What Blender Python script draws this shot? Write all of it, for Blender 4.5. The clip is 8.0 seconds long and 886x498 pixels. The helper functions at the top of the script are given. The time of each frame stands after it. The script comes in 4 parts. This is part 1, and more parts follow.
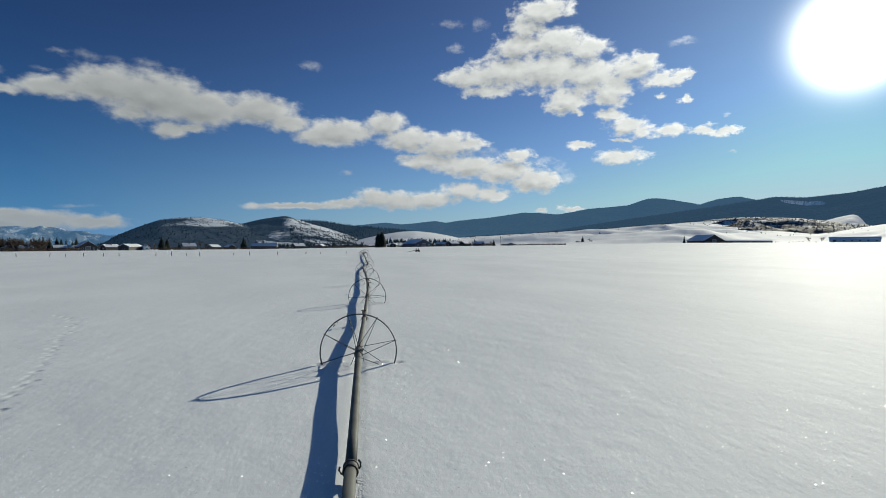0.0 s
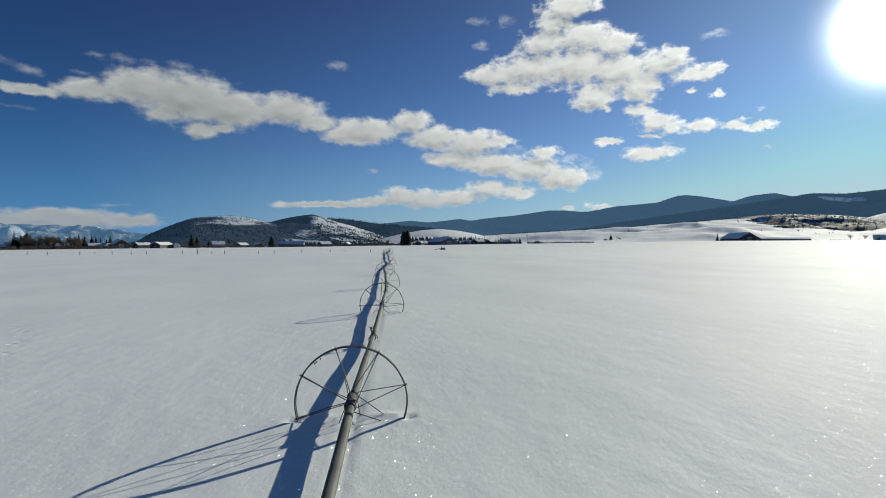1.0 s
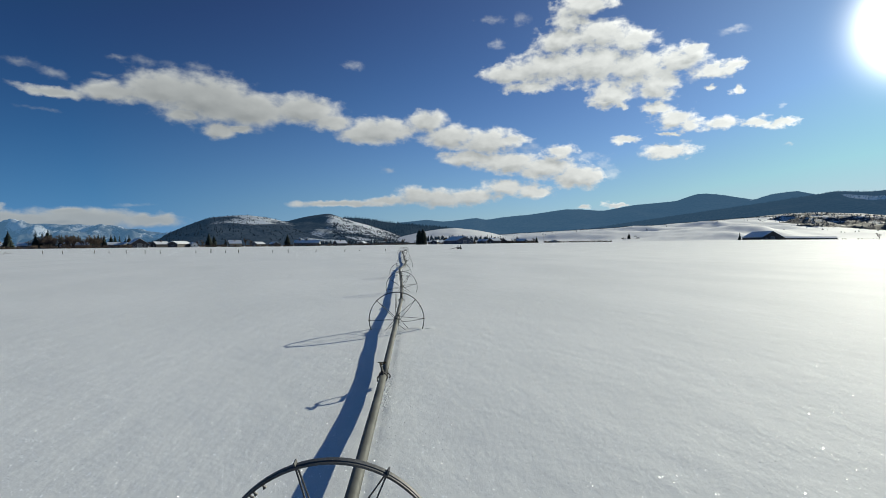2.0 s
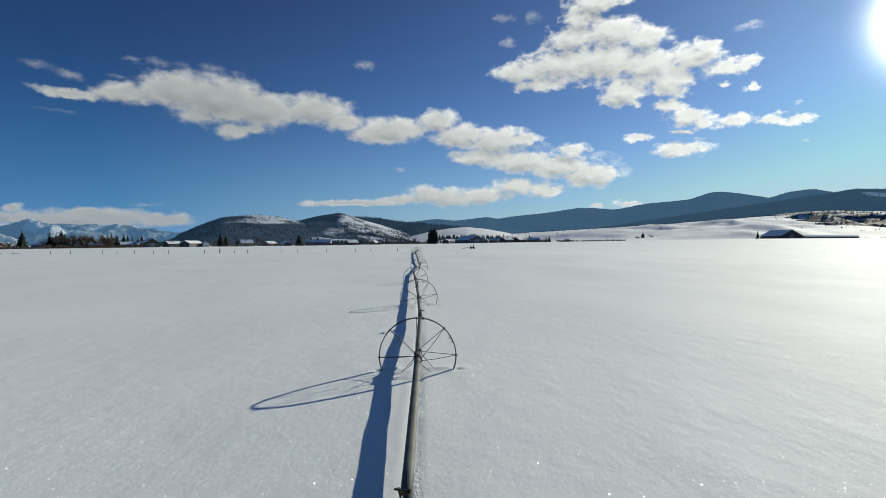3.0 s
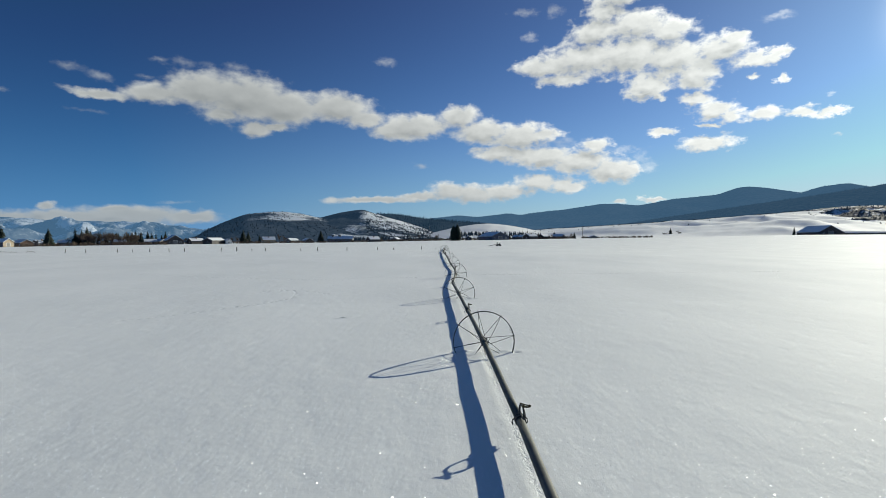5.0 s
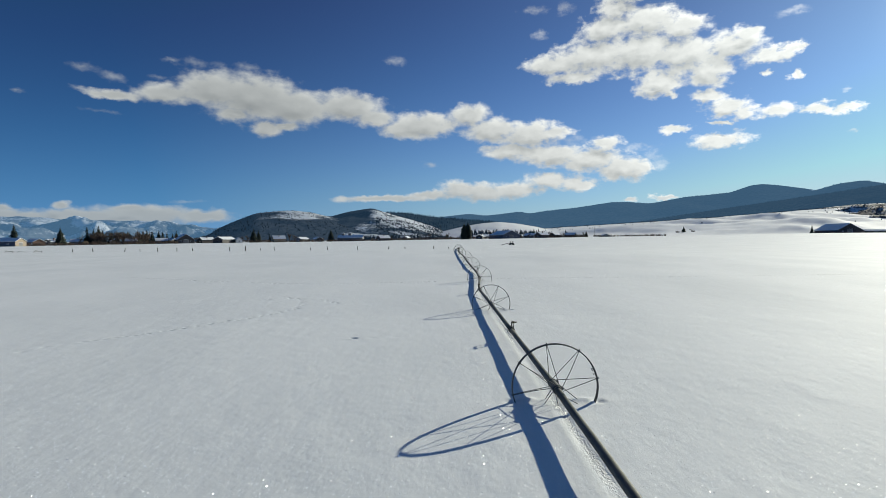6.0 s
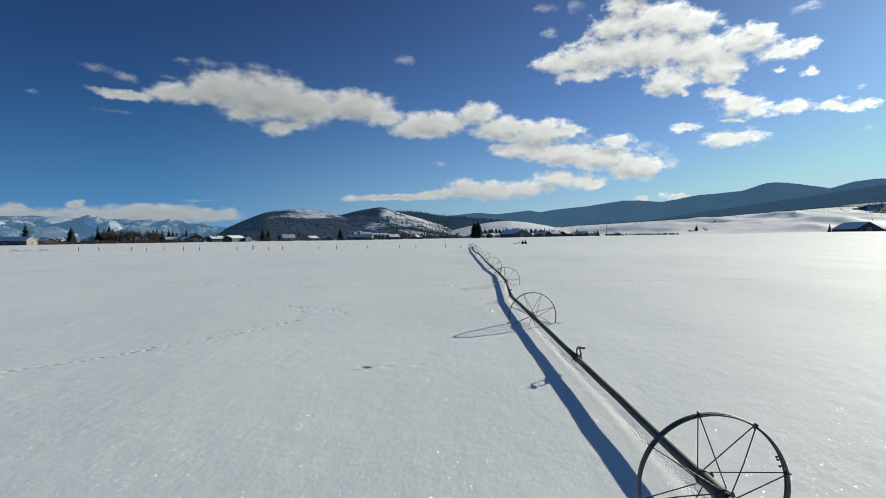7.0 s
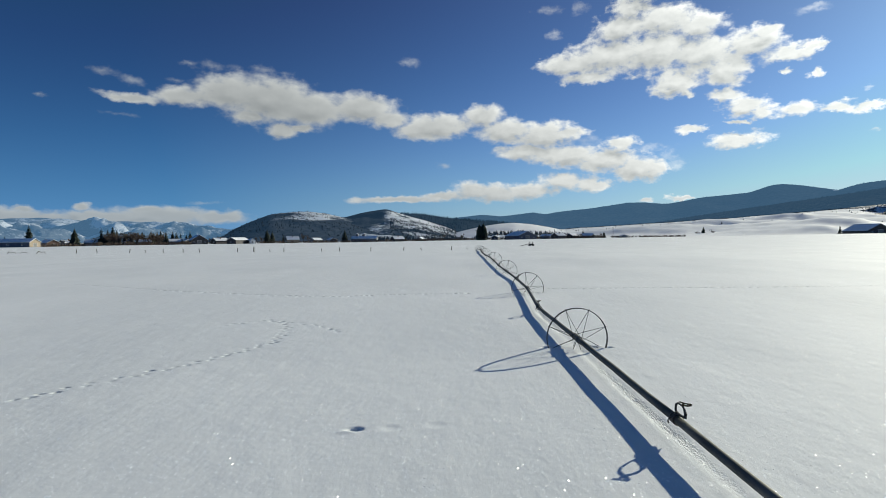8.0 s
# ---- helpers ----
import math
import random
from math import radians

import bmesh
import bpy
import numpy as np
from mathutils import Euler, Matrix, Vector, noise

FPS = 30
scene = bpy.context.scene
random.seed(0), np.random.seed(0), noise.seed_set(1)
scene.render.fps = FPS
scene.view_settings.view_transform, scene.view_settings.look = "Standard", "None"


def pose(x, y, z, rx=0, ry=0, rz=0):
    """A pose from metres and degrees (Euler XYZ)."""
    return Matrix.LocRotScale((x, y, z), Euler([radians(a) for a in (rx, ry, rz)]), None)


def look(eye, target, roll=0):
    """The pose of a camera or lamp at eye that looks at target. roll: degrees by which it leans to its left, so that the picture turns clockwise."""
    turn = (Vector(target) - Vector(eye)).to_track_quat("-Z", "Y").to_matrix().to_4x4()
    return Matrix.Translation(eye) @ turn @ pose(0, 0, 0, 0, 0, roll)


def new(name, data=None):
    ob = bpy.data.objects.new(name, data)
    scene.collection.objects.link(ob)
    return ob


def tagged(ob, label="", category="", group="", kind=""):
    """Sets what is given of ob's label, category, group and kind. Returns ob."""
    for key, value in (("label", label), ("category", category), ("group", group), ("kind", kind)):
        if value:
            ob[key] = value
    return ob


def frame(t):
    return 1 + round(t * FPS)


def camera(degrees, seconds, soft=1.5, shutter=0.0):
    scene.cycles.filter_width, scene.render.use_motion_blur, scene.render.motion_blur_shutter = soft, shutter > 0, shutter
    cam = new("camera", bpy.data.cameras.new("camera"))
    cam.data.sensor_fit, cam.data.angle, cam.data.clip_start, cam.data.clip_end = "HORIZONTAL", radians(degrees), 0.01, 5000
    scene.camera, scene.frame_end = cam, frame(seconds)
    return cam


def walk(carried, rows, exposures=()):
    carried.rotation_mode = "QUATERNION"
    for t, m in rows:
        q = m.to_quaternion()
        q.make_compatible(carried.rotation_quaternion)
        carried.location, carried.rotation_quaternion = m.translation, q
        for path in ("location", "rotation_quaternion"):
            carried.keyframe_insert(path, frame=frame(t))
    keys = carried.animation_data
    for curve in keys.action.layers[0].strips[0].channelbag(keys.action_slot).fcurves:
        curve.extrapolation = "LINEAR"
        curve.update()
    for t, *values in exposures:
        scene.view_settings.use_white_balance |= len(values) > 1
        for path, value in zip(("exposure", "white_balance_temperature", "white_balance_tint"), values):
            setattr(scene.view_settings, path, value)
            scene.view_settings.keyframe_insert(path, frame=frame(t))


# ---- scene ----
cam = camera(80.0, 8.0, soft=0.5)
PATH = [
    (0, (0.174, -11.459, 2.496), (0.454, -9.479, 2.486), -0.3),
    (0.5, (0.449, -9.638, 2.514), (0.696, -7.653, 2.499), -0.3),
    (1, (0.588, -7.775, 2.529), (0.772, -5.783, 2.512), -0.3),
    (1.5, (0.617, -5.742, 2.518), (0.77, -3.748, 2.501), -0.3),
    (2, (0.512, -3.63, 2.528), (0.638, -1.634, 2.508), -0.3),
    (3.5, (-0.012, 3.294, 2.743), (0.052, 5.293, 2.717), -0.4),
    (4, (-0.288, 5.694, 2.772), (-0.246, 7.693, 2.741), -0.4),
    (4.5, (-0.622, 7.905, 2.896), (-0.6, 9.904, 2.862), -0.4),
    (6, (-1.837, 14.004, 3.102), (-1.871, 16.003, 3.061), -0.5),
    (6.5, (-2.247, 16.122, 3.088), (-2.299, 18.12, 3.044), -0.5),
    (7, (-2.648, 18.132, 3.048), (-2.717, 20.13, 3.003), -0.5),
    (7.5, (-2.982, 20.168, 3.023), (-3.065, 22.166, 2.982), -0.5),
    (8, (-3.163, 22.206, 2.981), (-3.249, 24.204, 2.944), -0.5),
]
walk(cam, [(t, look(eye, aim, roll)) for t, eye, aim, roll in PATH],
     exposures=[(0, -0.07, 6500, 5.5), (3, 0.05, 6500, 5.5), (8, 0.11, 6500, 5.5)])

# ---- light ----
SUN_AZ, SUN_EL = 46.0, 17.3          # degrees clockwise from +y, and above the horizon
SUN_POWER, SKY_POWER = 4.6, 0.1


def heading(az, el):
    """The unit vector at an azimuth (clockwise from +y) and an elevation, in degrees."""
    a, e = radians(az), radians(el)
    return Vector((math.sin(a) * math.cos(e), math.cos(a) * math.cos(e), math.sin(e)))


SUN_DIR = heading(SUN_AZ, SUN_EL)
sun_data = bpy.data.lights.new("sun", "SUN")
sun_data.energy, sun_data.angle, sun_data.color = SUN_POWER, radians(0.53), (1.0, 0.955, 0.80)
sun = new("sun", sun_data)
sun.matrix_world = look(SUN_DIR * 50, (0, 0, 0))

# Clouds as soft ellipses in the sky: azimuth, elevation, half width, half height, in degrees.
CLOUD_LONG = [(-32.7, 13.3, 2.8, 0.5), (-28.2, 13.8, 3.0, 0.95), (-24.1, 14.6, 3.7, 1.8), (-20.3, 14.1, 5.2, 2.5),
              (-16.4, 13.5, 4.0, 2.0), (-11.1, 13.7, 4.2, 1.6), (-19.2, 11.2, 1.6, 0.8), (-17.4, 11.5, 1.5, 0.4), (-22.5, 12.4, 1.6, 0.6), (-8.1, 12.7, 2.4, 0.95)]
CLOUD_MID = [(-2.9, 12.0, 4.4, 1.5), (-5.4, 11.7, 2.4, 1.05), (2.0, 13.0, 2.7, 1.2), (4.7, 11.4, 3.7, 1.4), (8.5, 10.8, 3.9, 1.5), (11.2, 11.0, 2.0, 0.8)]
CLOUD_STACK = [(6.5, 9.2, 3.9, 0.95), (10.6, 8.6, 4.6, 1.2), (14.8, 8.0, 3.9, 1.4), (17.9, 7.0, 3.0, 1.5), (16.1, 9.5, 2.0, 0.9), (19.4, 6.8, 1.4, 1.0)]
CLOUD_LOW = [(1.0, 5.2, 2.6, 1.1), (3.4, 5.0, 3.1, 1.1), (6.7, 5.1, 3.1, 1.0), (10.6, 5.9, 3.2, 1.2), (13.4, 5.5, 2.4, 0.8), (-7.0, 4.3, 6.0, 0.42), (-2.5, 4.6, 2.5, 0.5)]
CLOUD_HIGH = [(11.2, 17.7, 3.45, 1.17), (15.2, 18.0, 4.97, 1.98), (19.5, 17.8, 5.23, 2.14), (23.5, 17.2, 3.93, 2.08), (26.0, 15.4, 2.45, 1.88), (21.5, 15.0, 2.54, 1.24),
              (12.9, 16.1, 2.83, 0.76), (16.3, 20.4, 3.27, 1.41), (20.5, 20.6, 3.61, 1.65), (17.4, 22.2, 2.26, 1.22), (23.5, 19.7, 2.56, 1.2), (19.0, 23.5, 3.68, 1.18),
              (27.8, 17.5, 2.82, 1.52), (30.5, 16.2, 2.15, 0.84), (32.1, 16.2, 1.65, 0.64), (29.1, 18.2, 1.77, 0.7), (33.2, 16.3, 0.72, 0.59), (32.8, 14.2, 0.57, 0.56),
              (30.5, 14.7, 0.6, 0.38), (20.8, 14.3, 2.06, 0.79), (22.2, 13.8, 0.91, 0.52)]
CLOUD_BAND = [(25.7, 13.2, 1.8, 0.66), (27.4, 12.2, 2.07, 1.01), (28.7, 11.5, 1.43, 0.75), (31.3, 11.3, 1.9, 0.83), (34.2, 11.1, 1.65, 0.52), (36.1, 10.7, 1.42, 0.46),
              (26.9, 10.7, 1.16, 0.31), (26.7, 9.0, 2.98, 0.99), (22.8, 10.4, 1.7, 0.48)]
CLOUD_VALLEY = [(-44.0, 2.3, 5.4, 0.85), (-40.2, 2.2, 5.4, 0.8), (-34.9, 2.2, 4.8, 0.85), (-30.3, 2.4, 5.3, 1.0), (-25.3, 2.3, 3.1, 0.65),
                (-40.9, 3.0, 0.8, 0.4), (-36.6, 3.2, 0.8, 0.45), (-31.7, 3.0, 1.9, 0.45), (18.6, 3.8, 0.9, 0.4), (21.8, 3.9, 1.5, 0.35)]
WISPS = [(-25.2, 16.7, 2.2, 0.6), (-21.0, 16.9, 1.6, 0.5), (-5.9, 18.4, 1.2, 0.6), (-35.1, 15.1, 1.6, 0.4), (-32.6, 14.8, 1.2, 0.45), (-27.9, 16.8, 0.9, 0.3), (-33.8, 11.7, 1.4, 0.28), (-39.7, 12.6, 0.6, 0.2),
         (-2.4, 8.0, 1.0, 0.36), (32.5, 19.4, 1.63, 0.4), (36.3, 12.1, 0.33, 0.23), (36.7, 8.7, 0.33, 0.18), (8.9, 22.8, 1.87, 0.45), (12.1, 22.7, 1.03, 0.7), (9.5, 20.5, 0.82, 0.47),
         (-29.1, 15.3, 0.8, 0.3), (18.9, 8.9, 2.1, 0.45), (21.3, 7.1, 1.3, 0.8), (13.0, 9.9, 1.6, 0.9), (20.5, 7.9, 1.6, 0.7), (-26.8, 3.7, 1.9, 0.3)]


class Nodes:
    """Short-hand for wiring nodes: each call returns an output socket."""

    def __init__(self, tree):
        self.tree = tree
        tree.nodes.clear()

    def node(self, kind, inputs=None):
        made = self.tree.nodes.new(kind)
        for key, value in (inputs or {}).items():
            self.put(made.inputs[key], value)
        return made

    def add(self, kind, out=0, inputs=None):
        return self.node(kind, inputs).outputs[out]

    def put(self, socket, value):
        if isinstance(value, bpy.types.NodeSocket):
            self.tree.links.new(value, socket)
        else:
            socket.default_value = value

    def math(self, op, a, b=0.0, c=0.0, clamp=False):
        made = self.node("ShaderNodeMath", {0: a, 1: b, 2: c})
        made.operation, made.use_clamp = op, clamp
        return made.outputs[0]

    def vec(self, op, a, b=(0, 0, 0), c=(0, 0, 0), out=0):
        made = self.node("ShaderNodeVectorMath", {0: a, 1: b, 2: c})
        made.operation = op
        return made.outputs[out]

    def span(self, value, a, b, c=0.0, d=1.0, smooth=True):
        made = self.node("ShaderNodeMapRange", {"Value": value, "From Min": a, "From Max": b, "To Min": c, "To Max": d})
        made.interpolation_type = "SMOOTHSTEP" if smooth else "LINEAR"
        return made.outputs[0]

    def mix(self, f, a, b, blend="MIX"):
        node = self.tree.nodes.new("ShaderNodeMix")
        node.data_type, node.blend_type = "RGBA", blend
        for key, value in ((0, f), (6, a), (7, b)):
            self.put(node.inputs[key], value)
        return node.outputs[2]

    def noise(self, where, scale, detail=4.0, rough=0.55, out=0):
        return self.add("ShaderNodeTexNoise", out, {"Vector": where, "Scale": scale, "Detail": detail, "Roughness": rough})


def rgb(r, g, b):
    return (r, g, b, 1.0)


world = bpy.data.worlds.new("winter_sky")
scene.world = world
world.use_nodes = True
w = Nodes(world.node_tree)
way = w.vec("NORMALIZE", w.add("ShaderNodeTexCoord", 0))
sep = w.tree.nodes.new("ShaderNodeSeparateXYZ")
w.put(sep.inputs[0], way)
azimuth = w.math("DEGREES", w.math("ARCTAN2", sep.outputs[0], sep.outputs[1]))
elevation = w.math("DEGREES", w.math("ARCSINE", sep.outputs[2]))
spot = w.add("ShaderNodeCombineXYZ", 0, {0: azimuth, 1: elevation, 2: 0.0})
sky_node = w.node("ShaderNodeTexSky")
sky_node.sky_type, sky_node.sun_disc = "NISHITA", False
sky_node.sun_elevation, sky_node.sun_rotation = radians(SUN_EL), radians(SUN_AZ)
sky_node.altitude, sky_node.air_density, sky_node.dust_density, sky_node.ozone_density = 900, 1.0, 0.15, 3.0
sky = sky_node.outputs[0]


def ellipses(pushed, blobs):
    near = None
    for az, el, a, b in blobs:
        d = w.vec("LENGTH", w.vec("MULTIPLY_ADD", pushed, (1 / a, 1 / b, 0), (-az / a, -el / b, 0)), out=1)
        near = d if near is None else w.math("SMOOTH_MIN", near, d, 0.35)
    return w.math("SUBTRACT", 1.0, near)


def all_clouds(pushed):
    deepest = None
    for bank in (CLOUD_LONG, CLOUD_MID, CLOUD_STACK, CLOUD_LOW, CLOUD_HIGH, CLOUD_BAND, CLOUD_VALLEY):
        got = ellipses(pushed, bank)
        deepest = got if deepest is None else w.math("MAXIMUM", deepest, got)
    return deepest


def shoved(place, detail, rough):
    """The place in the sky pushed about, to make the clouds' outlines lumpy."""
    stretched = w.vec("MULTIPLY", place, (1.0, 1.5, 1.0))
    push_a = w.vec("SUBTRACT", w.noise(stretched, 0.28, 2.0, 0.5, out=1), (0.5, 0.5, 0.5))
    push_b = w.vec("SUBTRACT", w.noise(stretched, 0.9, detail, rough, out=1), (0.5, 0.5, 0.5))
    pushed = w.vec("MULTIPLY_ADD", push_a, (1.4, 0.8, 0.0), place)
    return w.vec("ADD", pushed, w.vec("MULTIPLY", push_b, w.add("ShaderNodeCombineXYZ", 0, {0: w.span(away, 0.0, 1.0, 1.9, 1.1), 1: w.span(away, 0.0, 1.0, 1.3, 0.6), 2: 0.0})))


off_sun = w.math("DEGREES", w.math("ARCCOSINE", w.vec("DOT_PRODUCT", way, tuple(SUN_DIR), out=1)))
away = w.span(off_sun, 18.0, 62.0, smooth=False)
pushed = shoved(spot, 5.0, 0.62)
curl = w.noise(w.vec("MULTIPLY", spot, (1.0, 1.5, 1.0)), 0.7, 9.0, w.span(away, 0.0, 1.0, 0.6, 0.5))
fringe = w.math("SUBTRACT", curl, 0.5)
body = w.math("ADD", all_clouds(pushed), w.math("MULTIPLY", fringe, w.span(away, 0.0, 1.0, 1.7, 1.0)))
cover = w.span(body, w.span(away, 0.0, 1.0, -0.08, -0.2), w.span(away, 0.0, 1.0, 0.55, 0.5))
faint = w.math("ADD", ellipses(pushed, WISPS), w.math("MULTIPLY", fringe, 2.6))
cover = w.math("MAXIMUM", cover, w.span(faint, -0.1, 1.5, 0.0, 0.42))
# the sun stands behind the clouds: thin rims and tops towards it glow, deep middles and bases are grey
mass = all_clouds(shoved(spot, 1.5, 0.5))
mass_sunward = all_clouds(shoved(w.vec("ADD", spot, (0.6, 1.0, 0.0)), 1.5, 0.5))
facing = w.span(w.math("SUBTRACT", mass, mass_sunward), -0.5, 0.6)
thin = w.span(mass, w.span(away, 0.2, 1.0, 0.75, 0.75), -0.05)
bright = w.math("ADD", w.math("MULTIPLY", facing, w.span(away, 0.2, 1.0, 0.55, 0.35)), w.math("MULTIPLY", thin, w.span(away, 0.2, 1.0, 0.42, 0.45)))
bright = w.math("ADD", bright, w.math("MULTIPLY", fringe, w.span(away, 0.2, 1.0, 0.5, 0.25)), clamp=True)
thick = w.math("SUBTRACT", 1.0, bright, clamp=True)
lit = w.mix(away, rgb(10.4, 10.3, 10.1), rgb(6.3, 6.4, 6.4))
dim = w.mix(away, rgb(3.9, 4.0, 4.1), rgb(2.6, 2.75, 2.9))
vapour = w.mix(thick, lit, dim)
vapour = w.mix(w.span(elevation, 1.5, 6.0, 0.62, 0.0), vapour, rgb(2.9, 3.4, 4.0))
# a deep winter blue that pales towards the horizon
deep = w.node("ShaderNodeGamma", {"Color": w.mix(1.0, sky, rgb(0.1, 0.1, 0.1), "MULTIPLY"), "Gamma": 1.7}).outputs[0]
deep = w.mix(1.0, deep, rgb(2.1, 6.7, 8.9), "MULTIPLY")
deep = w.mix(1.0, deep, w.mix(w.span(off_sun, 15.0, 55.0), rgb(3.3, 5.1, 6.6), rgb(1.6, 4.6, 7.0)), "DARKEN")
deep = w.mix(1.0, deep, rgb(0.1, 0.4, 1.15), "LIGHTEN")
deep = w.mix(w.span(off_sun, 45.0, 90.0, 0.0, 0.4), deep, rgb(0.07, 0.36, 1.35))
low = w.math("EXPONENT", w.math("MULTIPLY", w.math("MAXIMUM", elevation, 0.0), -1 / 7.0))
pale = w.mix(w.span(off_sun, 20.0, 75.0, smooth=False), rgb(5.4, 5.4, 5.9), rgb(1.1, 2.7, 5.8))
air = w.mix(w.math("MULTIPLY", low, 0.95), deep, pale)
over = w.mix(cover, air, vapour)
# glare round the sun
core = w.math("MULTIPLY", w.math("EXPONENT", w.math("MULTIPLY", w.math("POWER", off_sun, 2.0), -1 / 2.7 ** 2)), 90.0)
halo = w.math("MULTIPLY", w.math("EXPONENT", w.math("MULTIPLY", off_sun, -1 / 17.0)), 2.8)
glare = w.mix(1.0, w.mix(1.0, rgb(1.0, 0.96, 0.86), core, "MULTIPLY"), w.mix(1.0, rgb(0.9, 1.0, 0.96), halo, "MULTIPLY"), "ADD")
over = w.mix(1.0, over, glare, "ADD")
shine = w.add("ShaderNodeBackground", 0, {"Color": over, "Strength": SKY_POWER})
w.put(w.tree.nodes.new("ShaderNodeOutputWorld").inputs["Surface"], shine)

# ---- materials ----
def material(name):
    m = bpy.data.materials.new(name)
    m.use_nodes = True
    n = Nodes(m.node_tree)
    return m, n


def finish(n, surface):
    n.put(n.tree.nodes.new("ShaderNodeOutputMaterial").inputs["Surface"], surface)


def where(n):
    return n.add("ShaderNodeNewGeometry", 0)


def bsdf(n, colour, rough, metal=0.0, normal=None, spec=0.5, sheen=0.0):
    values = {"Base Color": colour, "Roughness": rough, "Metallic": metal, "Specular IOR Level": spec, "Sheen Weight": sheen, "Sheen Roughness": 0.5}
    if normal is not None:
        values["Normal"] = normal
    return n.add("ShaderNodeBsdfPrincipled", 0, values)


def snow_material():
    m, n = material("snow")
    p = where(n)
    grain = n.noise(p, 45.0, 3.0, 0.7)
    crust = n.noise(n.vec("MULTIPLY", p, (1.0, 0.6, 1.0)), 2.2, 5.0, 0.6)
    lumps = n.noise(n.vec("MULTIPLY", p, (1.0, 0.7, 1.0)), 9.0, 4.0, 0.65)
    drift = n.noise(n.vec("MULTIPLY", p, (1.0, 0.45, 1.0)), 0.18, 3.0, 0.5)
    colour = n.mix(n.span(drift, 0.3, 0.7), rgb(0.755, 0.775, 0.785), rgb(0.83, 0.845, 0.85))
    bump = n.add("ShaderNodeBump", 0, {"Strength": 0.2, "Distance": 0.012, "Height": grain})
    bump = n.add("ShaderNodeBump", 0, {"Strength": 0.09, "Distance": 0.02, "Height": lumps, "Normal": bump})
    bump = n.add("ShaderNodeBump", 0, {"Strength": 0.35, "Distance": 0.05, "Height": crust, "Normal": bump})
    drips = n.node("ShaderNodeAttribute")
    drips.attribute_name = "drips"
    pits = n.noise(n.vec("MULTIPLY", p, (1.0, 0.7, 1.0)), 24.0, 3.0, 0.6)
    bump = n.add("ShaderNodeBump", 0, {"Strength": 1.0, "Distance": 0.03, "Height": n.math("MULTIPLY", n.span(pits, 0.3, 0.7), drips.outputs["Fac"]), "Normal": bump})
    body = bsdf(n, colour, 0.84, normal=bump, spec=0.8, sheen=0.03)
    # loose ice flakes: small tilted mirrors, a few of which catch the sun; they are drawn larger towards -x to even out
    # the glints
    side = n.node("ShaderNodeSeparateXYZ", {0: p})
    flake_gain = n.span(side.outputs[0], 5.0, -6.0, 0.8, 1.25, smooth=False)
    for scale, size, rough in ((24.0, 0.12, 0.38), (10.0, 0.085, 0.40), (5.0, 0.052, 0.42)):
        cell = n.node("ShaderNodeTexVoronoi", {"Vector": n.vec("MULTIPLY", p, (1.0, 0.6, 0.0)), "Scale": scale})
        tilt = n.vec("SUBTRACT", cell.outputs["Color"], (0.5, 0.5, 0.5))
        face = n.vec("NORMALIZE", n.vec("MULTIPLY_ADD", tilt, (3.0, 3.0, 0.2), (0, 0, 1)))
        mask = n.math("LESS_THAN", cell.outputs["Distance"], n.math("MULTIPLY", flake_gain, size))
        flake = n.add("ShaderNodeBsdfGlossy", 0, {"Color": n.mix(mask, rgb(0, 0, 0), rgb(0.85, 0.86, 0.88)), "Roughness": rough, "Normal": face})
        both = n.tree.nodes.new("ShaderNodeAddShader")
        n.put(both.inputs[0], body)
        n.put(both.inputs[1], flake)
        body = both.outputs[0]
    finish(n, body)
    return m


def plain(name, a, b, rough, scale, metal=0.0, bump=0.0, spec=0.4):
    """A surface that wavers between two colours at two scales."""
    m, n = material(name)
    p = n.add("ShaderNodeTexCoord", 3)
    coarse, fine = n.noise(p, scale, 3.0, 0.55), n.noise(p, scale * 9, 3.0, 0.6)
    f = n.math("ADD", n.math("MULTIPLY", coarse, 0.7), n.math("MULTIPLY", fine, 0.3))
    colour = n.mix(n.span(f, 0.32, 0.68), rgb(*a), rgb(*b))
    normal = n.add("ShaderNodeBump", 0, {"Strength": 0.6, "Distance": bump, "Height": fine}) if bump else None
    finish(n, bsdf(n, colour, n.span(fine, 0.3, 0.7, rough - 0.08, rough + 0.08), metal, normal, spec))
    return m


SNOW = snow_material()
ROOF_SNOW = plain("roof_snow", (0.80, 0.83, 0.86), (0.87, 0.88, 0.9), 0.6, 0.4)
PIPE = plain("weathered_aluminium", (0.07, 0.072, 0.064), (0.135, 0.135, 0.122), 0.68, 1.6, metal=0.1, spec=0.25)
STEEL = plain("dull_galvanised_steel", (0.05, 0.05, 0.05), (0.13, 0.13, 0.13), 0.55, 3.0, metal=0.5)
CAST = plain("dark_cast_iron", (0.03, 0.03, 0.03), (0.08, 0.075, 0.07), 0.6, 8.0, metal=0.4)
BRASS = plain("tarnished_brass", (0.05, 0.04, 0.02), (0.14, 0.10, 0.05), 0.45, 12.0, metal=0.6)
POST_WOOD = plain("grey_post_wood", (0.06, 0.05, 0.045), (0.14, 0.12, 0.10), 0.85, 3.0, bump=0.01)
BARK = plain("bark", (0.05, 0.04, 0.035), (0.11, 0.09, 0.07), 0.9, 1.0)
TWIG = plain("bare_twigs", (0.09, 0.065, 0.05), (0.17, 0.125, 0.09), 0.9, 0.4)
NEEDLES = plain("conifer_needles", (0.012, 0.02, 0.014), (0.04, 0.055, 0.035), 0.8, 0.6)
WALL_DARK = plain("dark_siding", (0.035, 0.032, 0.035), (0.075, 0.07, 0.07), 0.7, 0.6)
